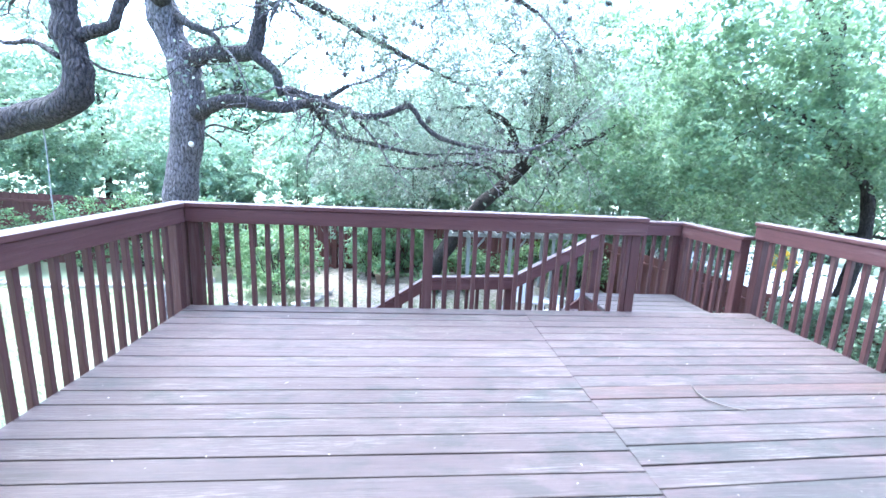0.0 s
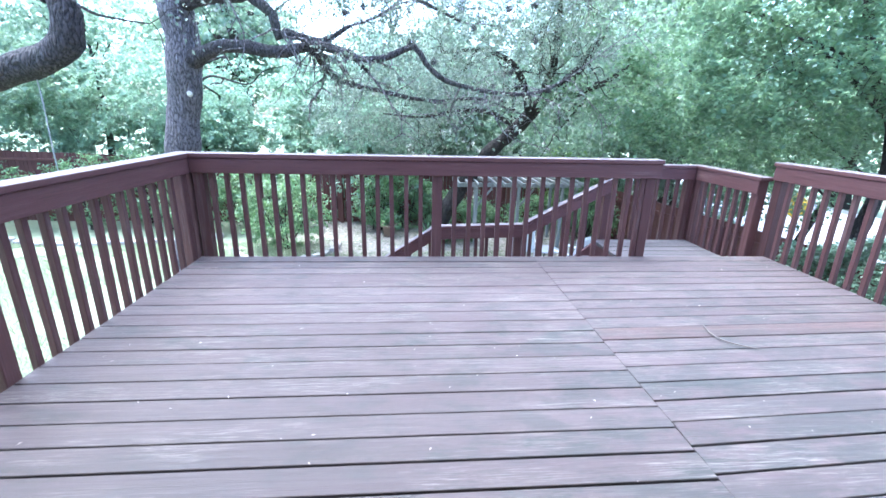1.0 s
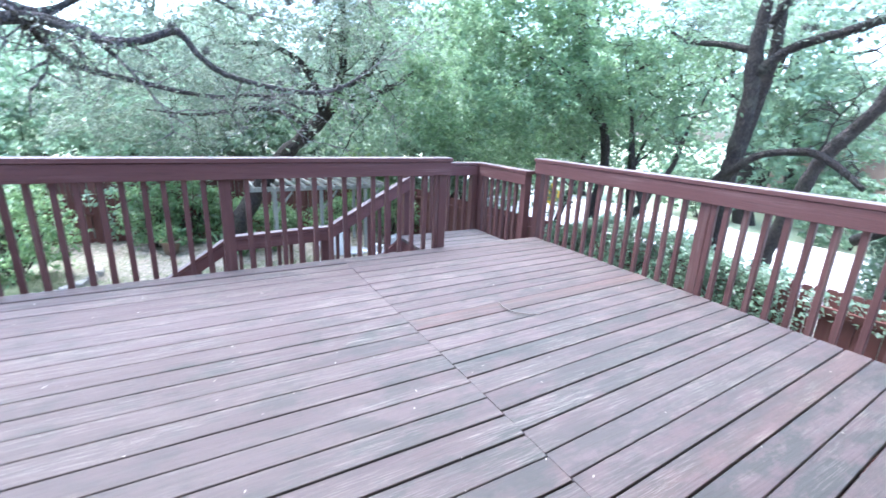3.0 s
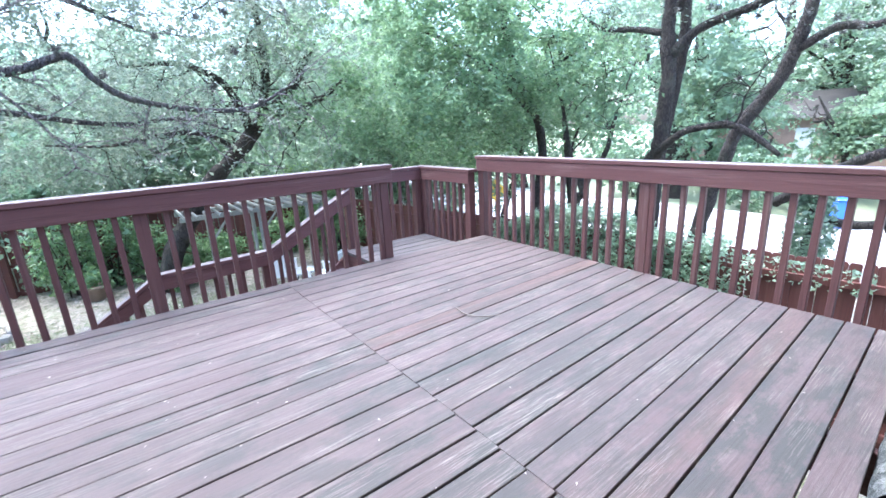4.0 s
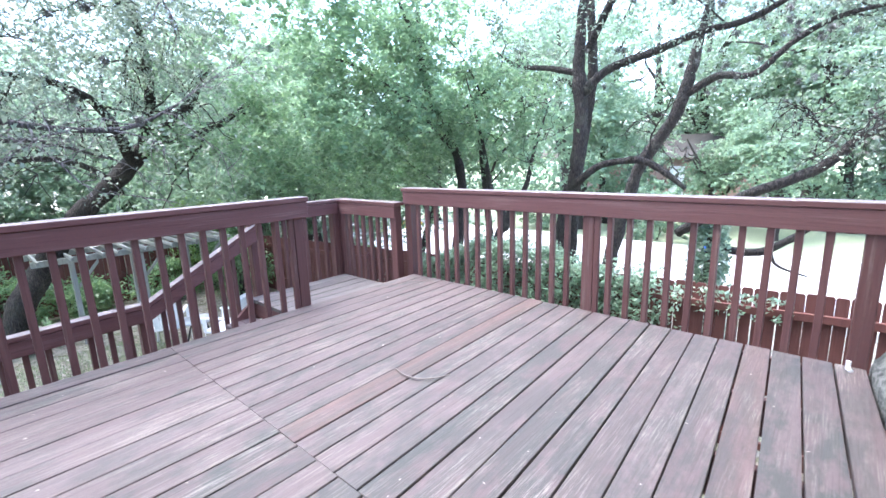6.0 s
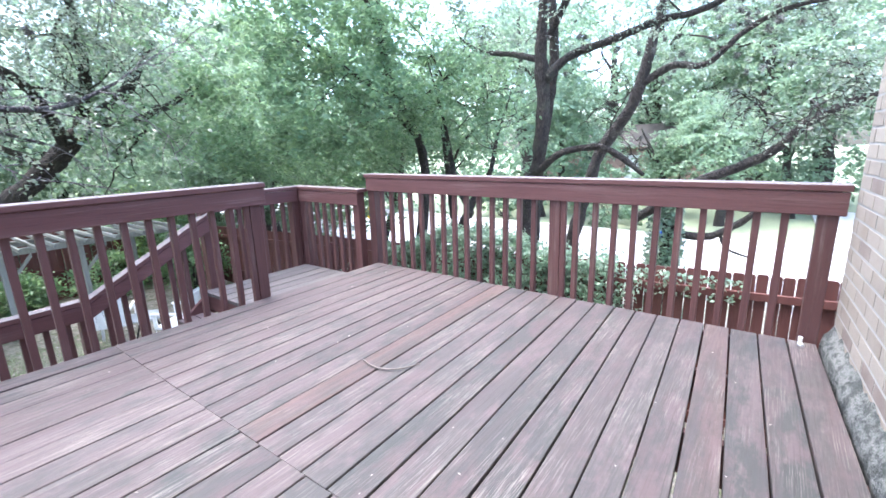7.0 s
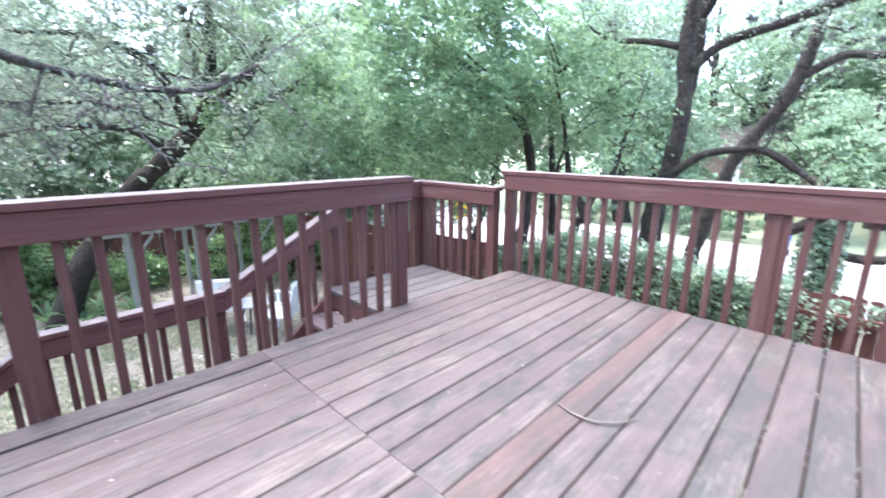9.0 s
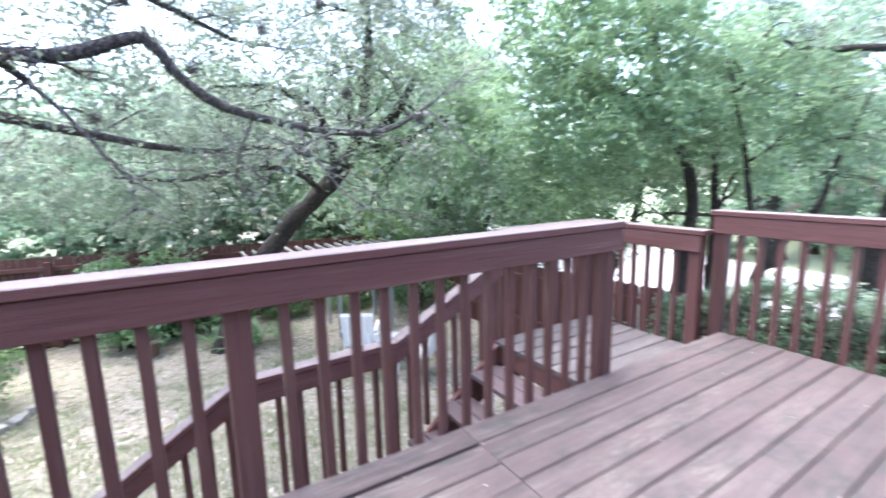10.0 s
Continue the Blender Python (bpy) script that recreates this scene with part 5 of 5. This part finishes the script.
# ---- yard things ----
def pot(loc):
    th = thing("flower_pot", loc, "round brown clay pot with a leafy plant, on the ground", "pot")
    bm = bmesh.new()
    prof = [(0.13, 0.0), (0.17, 0.26), (0.2, 0.27), (0.2, 0.33), (0.175, 0.33), (0.16, 0.25)]
    rings = [[bm.verts.new((r * math.cos(a * math.pi / 10), r * math.sin(a * math.pi / 10), z)) for a in range(20)] for r, z in prof]
    for p, q in zip(rings, rings[1:]):
        for i in range(20):
            bm.faces.new((p[i], p[(i + 1) % 20], q[(i + 1) % 20], q[i]))
    bm.faces.new(rings[0][::-1])
    bm.faces.new(rings[-1])
    part("pot_body", bm, M_CLAY, th, smooth=True)
    pts = RNG.normal(size=(160, 3)) * np.array((0.14, 0.14, 0.1)) + np.array((0, 0, 0.45))
    tagged(child("plant", leaf_mesh("plant", pts, 0.14, 0.06, M_SHRUB, 0.4), th, label="green leafy plant"), kind="stuff")


pot((-0.6, 10.85, -1.8))


def strap_plant(loc, label, n=40, reach=0.5, mat=None):
    """Long arching leaves from one root."""
    th = thing("strap_leaf_plant", loc, label, "plant", "border plants")
    for k in range(n):
        a = RNG.uniform(0, 6.28)
        r = reach * RNG.uniform(0.6, 1.1)
        h = reach * RNG.uniform(0.7, 1.3)
        bm = bmesh.new()
        prev = None
        for i in range(6):
            u = i / 5
            x, z = r * u, h * (1.6 * u - 1.1 * u * u)
            w = 0.028 * (1 - u) ** 0.6 + 0.002
            c = Vector((math.cos(a) * x, math.sin(a) * x, z))
            s = Vector((-math.sin(a), math.cos(a), 0)) * w
            v = (bm.verts.new(c - s), bm.verts.new(c + Vector((0, 0, -w * 0.5))), bm.verts.new(c + s))
            if prev:
                bm.faces.new((prev[0], prev[1], v[1], v[0]))
                bm.faces.new((prev[1], prev[2], v[2], v[1]))
            prev = v
        part("leaf", bm, mat or M_SHRUB, th, smooth=True)


for x, y in ((0.75, 10.1), (1.1, 10.5), (0.4, 10.7), (1.5, 10.3)):
    strap_plant((x, y, -1.82), "bright green strap-leaved plant at the bed's edge", 26, 0.55)


def garden_chair(loc, rz):
    th = thing("garden_chair", loc, "white moulded plastic garden chair on the leaf litter", "chair", "garden chairs")
    th.rotation_euler = (0, 0, radians(rz))
    part("seat", box(bmesh.new(), (-0.25, -0.24, 0.36), (0.25, 0.24, 0.4), 0.012), M_WHITE, th)
    back = part("backrest", box(bmesh.new(), (-0.255, 0.338, 0.84), (0.255, 0.3445, 0.93)), M_WHITE, th)
    for i in range(5):
        bm = bmesh.new()
        x = -0.2 + 0.1 * i
        vs = [bm.verts.new(p) for p in ((x - 0.042, 0.22, 0.4), (x + 0.042, 0.22, 0.4), (x + 0.042, 0.25, 0.4), (x - 0.042, 0.25, 0.4),
                                        (x - 0.045, 0.36, 0.9), (x + 0.045, 0.36, 0.9), (x + 0.045, 0.385, 0.9), (x - 0.045, 0.385, 0.9))]
        for f in ((3, 2, 1, 0), (4, 5, 6, 7), (0, 1, 5, 4), (1, 2, 6, 5), (2, 3, 7, 6), (3, 0, 4, 7)):
            bm.faces.new([vs[j] for j in f])
        part("slat", bm, M_WHITE, back)
    for x in (-0.24, 0.24):
        for y in (-0.21, 0.21):
            part("leg", beam((x, y, 0.37), (x * 1.12, y * 1.15, 0.02), 0.045, 0.05), M_WHITE, th)
        part("armrest", box(bmesh.new(), (x * 1.05 - 0.03, -0.24, 0.6), (x * 1.05 + 0.03, 0.26, 0.63), 0.008), M_WHITE, th)
        part("arm_post", box(bmesh.new(), (x * 1.05 - 0.02, -0.22, 0.4), (x * 1.05 + 0.02, -0.17, 0.6), 0.006), M_WHITE, th)
    return th


garden_chair((2.43, 8.61, -1.8), 150)
garden_chair((3.0, 7.7, -1.8), 215)


def side_table(loc):
    th = thing("side_table", loc, "small dark metal garden table beside the chairs", "table")
    bm = bmesh.new()
    cyl(bm, (0, 0, 0.44), (0, 0, 0.465), 0.26, 0.26, 24)
    part("tabletop", bm, M_METAL, th, "pale tabletop")
    for k in range(3):
        a = k * 2.09
        part("leg", cyl(bmesh.new(), (0.1 * math.cos(a), 0.1 * math.sin(a), 0.44), (0.26 * math.cos(a), 0.26 * math.sin(a), 0.0), 0.013, 0.013, 8), M_BLACK, th)


side_table((2.75, 8.25, -1.8))


def arbor(loc):
    th = thing("garden_arbor", loc, "weathered grey wooden arbor with slatted top in the bed", "arbor")
    for x, y in ((0, 0), (1.0, 0), (2.05, 0), (0.1, 0.9), (1.05, 0.9), (2.05, 0.9)):
        part("post", bar((x - 0.034, y - 0.034, -0.05), (x + 0.034, y + 0.034, 1.53)), M_GREYWOOD, th)
    for y in (0, 0.9):
        part("beam", beam((-0.5, y, 1.635), (2.5, y, 1.635), 0.05, 0.1), M_GREYWOOD, th)
    for x in (0, 1.0, 2.05):
        part("brace", beam((x + 0.04, -0.03, 1.15), (x + 0.36, -0.03, 1.55), 0.03, 0.07), M_GREYWOOD, th)
    for k in range(15):
        part("rafter", beam((-0.45 + 0.205 * k, -0.5, 1.695), (-0.45 + 0.205 * k, 1.4, 1.695), 0.035, 0.056), M_GREYWOOD, th)


arbor((1.5, 9.9, -1.87))


def edging(points, label):
    th = thing("stone_edging", (*points[0], -1.8), label, "edging", "bed edgings")
    line, _ = smooth_line([(x, y, 0) for x, y in points], 0.24)
    for k in range(len(line) - 1):
        d = line[k + 1] - line[k]
        bm = box(bmesh.new(), (-0.105 + random.uniform(0, 0.02), -0.07, -0.06), (0.105, 0.07, 0.09 + random.uniform(-0.02, 0.03)), 0.018)
        for v in bm.verts:
            v.co += Vector((random.uniform(-0.012, 0.012), random.uniform(-0.012, 0.012), random.uniform(-0.01, 0.01)))
        o = part("stone", bm, M_STONE, th)
        o.location = (line[k][0] - points[0][0], line[k][1] - points[0][1], 0)
        o.rotation_euler = (0, 0, math.atan2(d[1], d[0]) + random.uniform(-0.1, 0.1))


edging([(-3.95, 9.5), (-3.6, 8.95), (-2.8, 8.75), (-2.1, 9.1), (-1.75, 9.8), (-2.0, 10.6)], "curved grey stone edging round the shrub bed")
edging([(-9.6, 10.3), (-8.3, 9.95), (-7.0, 10.05), (-5.6, 10.3), (-4.6, 10.9)], "low grey stone edging across the lawn")

rope = thing("swing_rope", (-3.64, 4.6, -1.1), "pale swing rope hanging from the oak bough", "rope")
acc = ([], [])
tube(acc, [(0.0, 0, 2.78), (0.01, 0.0, 2.4), (0.0, 0.0, 1.95), (0.005, 0, 1.6)], [0.006, 0.006, 0.006, 0.006], 7, 0.018, 0.9)
child("strand", mesh_from("strand", acc[0], acc[1], M_ROPE, True), rope)

scar = tagged(new("branch_scar", bm_mesh("branch_scar", cyl(bmesh.new(), (-2.71, 5.66, 1.44), (-2.68, 5.585, 1.45), 0.034, 0.028, 14), M_CUT)), "pale sawn branch stub on the oak trunk", "branch stub")


# ---- street things ----
def warning_sign(loc):
    th = thing("road_sign", loc, "yellow diamond warning sign on a steel post by the street", "sign")
    part("pole", cyl(bmesh.new(), (0, 0.03, 0), (0, 0.03, 2.25), 0.03, 0.03, 10), M_METAL, th)
    bm = bmesh.new()
    h = 0.38
    f = [bm.verts.new((h * x, -0.012, 1.75 + h * z)) for x, z in ((0, -1), (1, 0), (0, 1), (-1, 0))]
    g = [bm.verts.new((h * x, 0.0, 1.75 + h * z)) for x, z in ((0, -1), (1, 0), (0, 1), (-1, 0))]
    bm.faces.new(f)
    bm.faces.new(g[::-1])
    for i in range(4):
        bm.faces.new((f[i], g[i], g[(i + 1) % 4], f[(i + 1) % 4]))
    face = part("plate", bm, M_YELLOW, th)
    for lo, hi in (((-0.05, -0.02, 1.6), (0.05, -0.0125, 1.88)), ((-0.16, -0.02, 1.7), (-0.08, -0.0125, 1.8)), ((0.08, -0.02, 1.7), (0.16, -0.0125, 1.8))):
        part("bar", box(bmesh.new(), lo, hi), M_BLACK, th)
    th.rotation_euler = (0, 0, radians(-38))


warning_sign((10.55, 11.0, -2.7))


def wheelie_bin(loc):
    th = thing("recycling_bin", loc, "tall blue plastic recycling bin by the street", "bin")
    bm = bmesh.new()
    vs = [bm.verts.new(p) for p in ((-0.25, -0.28, 0.06), (0.25, -0.28, 0.06), (0.25, 0.28, 0.06), (-0.25, 0.28, 0.06),
                                    (-0.31, -0.36, 1.0), (0.31, -0.36, 1.0), (0.31, 0.36, 1.0), (-0.31, 0.36, 1.0))]
    for f in ((3, 2, 1, 0), (4, 5, 6, 7), (0, 1, 5, 4), (1, 2, 6, 5), (2, 3, 7, 6), (3, 0, 4, 7)):
        bm.faces.new([vs[i] for i in f])
    bmesh.ops.bevel(bm, geom=list(bm.edges), offset=0.03, segments=2, affect="EDGES")
    part("bin_body", bm, M_BLUE, th)
    part("lid", box(bmesh.new(), (-0.34, -0.39, 1.0), (0.34, 0.39, 1.07), 0.025), M_BLUE, th)
    for y in (-0.3, 0.3):
        part("wheel", cyl(bmesh.new(), (0.27, y - 0.03, 0.12), (0.27, y + 0.03, 0.12), 0.12, 0.12, 16), M_BLACK, th)


wheelie_bin((20.2, 3.9, ground_z(20.2, 3.9) + 0.09))


def house(loc, rz):
    th = thing("house", loc, "low brick house with dark shingled roof across the street", "house")
    th.rotation_euler = (0, 0, radians(rz))
    part("wall", box(bmesh.new(), (0, -3.2, -2.0), (8, 9, 2.7)), M_SIDING, th)
    bm = bmesh.new()
    a = [bm.verts.new(p) for p in ((-0.6, -3.8, 2.7), (8.6, -3.8, 2.7), (8.6, 9.6, 2.7), (-0.6, 9.6, 2.7), (4, -0.8, 4.4), (4, 6.5, 4.4))]
    for f in ((0, 1, 4), (1, 2, 5, 4), (2, 3, 5), (3, 0, 4, 5), (3, 2, 1, 0)):
        bm.faces.new([a[i] for i in f])
    part("roof", bm, M_ROOF, th)
    for y in (-1.4, 4.2):
        w = part("window", box(bmesh.new(), (-0.05, y - 0.75, 0.8), (-0.001, y + 0.75, 2.1)), M_WHITE, th, "white window frame")
        for s in (-0.37, 0.37):
            part("pane", box(bmesh.new(), (-0.06, y + s - 0.33, 0.86), (-0.051, y + s + 0.33, 2.04)), M_GLASS, w)
    part("door", box(bmesh.new(), (-0.05, 1.0, 0.0), (-0.001, 1.95, 2.1)), M_WHITE, th, "white front door")


house((35.0, 7.5, -2.0), 0)
for x, y, h, c in ((27.0, 2.5, 7.5, 2.6), (29.0, 5.6, 6.0, 1.9), (28.5, 11.5, 8.0, 2.8), (31.0, -0.5, 8.0, 2.8)):
    plain_tree("tree", (x, y, ground_z(x, y)), h, (c, c, h * 0.3), 170, 40, M_FAR, 0.2, "leafy green garden tree across the street", low=0.2)

# ---- small things on and by the deck ----
outlet = thing("outlet_cover", (2.42, HY - 0.058, 0.43), "pale grey weatherproof outlet cover on the brick", "outlet")
part("plate", bar((-0.029, 0.0, -0.045), (0.029, 0.010, 0.045), 0.004), M_COVER, outlet)
part("lid", bar((-0.025, 0.010, -0.034), (0.025, 0.03, 0.038), 0.01), M_COVER, outlet)
pipe = thing("pipe_stub", (3.41, 0.285, 0.0), "short white plastic pipe stub on the deck", "pipe")
part("tube", cyl(bmesh.new(), (0, 0, 0), (0, 0, 0.05), 0.011, 0.011, 12), M_WHITE, pipe)
part("elbow", cyl(bmesh.new(), (0, 0, 0.008), (-0.03, -0.012, 0.008), 0.011, 0.011, 12), M_WHITE, pipe)

M_CRUMB_DARK = rough_material("dry_twig", (0.12, 0.1, 0.085), (0.19, 0.16, 0.14), 60.0)
twig = thing("fallen_twig", (1.88, 2.24, 0.004), "curved pale fallen twig lying on the deck", "twig")
acc = ([], [])
tube(acc, [(0.0, 0.0, 0.004), (-0.025, -0.1, 0.006), (-0.01, -0.19, 0.006), (0.05, -0.26, 0.008), (0.14, -0.3, 0.005)], [0.003, 0.0045, 0.005, 0.0045, 0.003], 6, 0.03, 0.3)
child("stick", mesh_from("stick", acc[0], acc[1], M_CRUMB_DARK, True), twig)


def litter_material(name, a, b2, c):
    m, N, L, b = material(name)
    r = N.new("ShaderNodeNewGeometry").outputs["Random Per Island"]
    col = mix(N, L, ramp(N, L, r, 0.0, 0.7), (*a, 1), (*b2, 1))
    col = mix(N, L, ramp(N, L, r, 0.85, 1.0), col, (*c, 1))
    L.new(col, b.inputs["Base Color"])
    b.inputs["Roughness"].default_value = 0.8
    return m


M_LITTER = litter_material("fallen_leaves", (0.19, 0.155, 0.115), (0.35, 0.305, 0.25), (0.52, 0.485, 0.43))
M_CRUMB = litter_material("deck_crumbs", (0.2, 0.17, 0.14), (0.34, 0.31, 0.27), (0.5, 0.48, 0.43))


def flat_leaves(n, x0, x1, y0, y1, z, size, mat, name, label, category):
    p = np.stack([RNG.uniform(x0, x1, n), RNG.uniform(y0, y1, n), np.zeros(n)], 1)
    p[:, 2] = [z(a, b) for a, b in p[:, :2]]
    o = new(name, leaf_mesh(name, p, size, size * 0.5, mat, 3.0))
    return tagged(o, label, category, kind="stuff")


def yard(x, y):
    return ground_z(x, y) + 0.05 * noise.noise(Vector((x * 0.5, y * 0.5, 0))) + 0.012


flat_leaves(16000, -2.6, 5.2, 4.9, 12.3, yard, 0.06, M_LITTER, "leaf_litter", "dry tan leaf litter scattered over the yard", "leaf litter")
flat_leaves(2500, -7.0, -2.0, 0.5, 9.0, yard, 0.05, M_LITTER, "leaf_litter", "sparse dry leaves fallen on the lawn", "leaf litter")
flat_leaves(110, -1.8, 3.4, 0.4, 3.65, lambda x, y: 0.005, 0.016, M_CRUMB, "deck_crumbs", "pale crumbs and leaf bits scattered on the deck", "debris")


def grass(n, x0, x1, y0, y1):
    """Upright blades over the lawn."""
    p = np.stack([RNG.uniform(x0, x1, n), RNG.uniform(y0, y1, n)], 1)
    keep = np.array([noise.noise(Vector((a * 0.7, b * 0.7, 3))) > -0.25 for a, b in p])
    p = p[keep]
    n = len(p)
    z = np.array([yard(a, b) for a, b in p]) - 0.015
    a = RNG.uniform(0, 6.28, n)
    h = RNG.uniform(0.03, 0.075, n)
    w = 0.006
    tip = np.stack([p[:, 0] + RNG.normal(size=n) * 0.02, p[:, 1] + RNG.normal(size=n) * 0.02, z + h], 1)
    v = np.empty((n, 3, 3))
    v[:, 0] = np.stack([p[:, 0] - w * np.cos(a), p[:, 1] - w * np.sin(a), z], 1)
    v[:, 1] = np.stack([p[:, 0] + w * np.cos(a), p[:, 1] + w * np.sin(a), z], 1)
    v[:, 2] = tip
    me = bpy.data.meshes.new("grass")
    me.vertices.add(3 * n)
    me.loops.add(3 * n)
    me.polygons.add(n)
    me.vertices.foreach_set("co", v.ravel())
    me.loops.foreach_set("vertex_index", np.arange(3 * n, dtype=np.int32))
    me.polygons.foreach_set("loop_start", np.arange(0, 3 * n, 3, dtype=np.int32))
    me.materials.append(M_GRASS)
    me.update(calc_edges=True)
    tagged(new("grass", me), "short pale green lawn grass", "grass", kind="stuff")


grass(110000, -9.5, -2.2, 0.5, 10.2)
grass(30000, -2.5, 2.5, 5.0, 9.5)
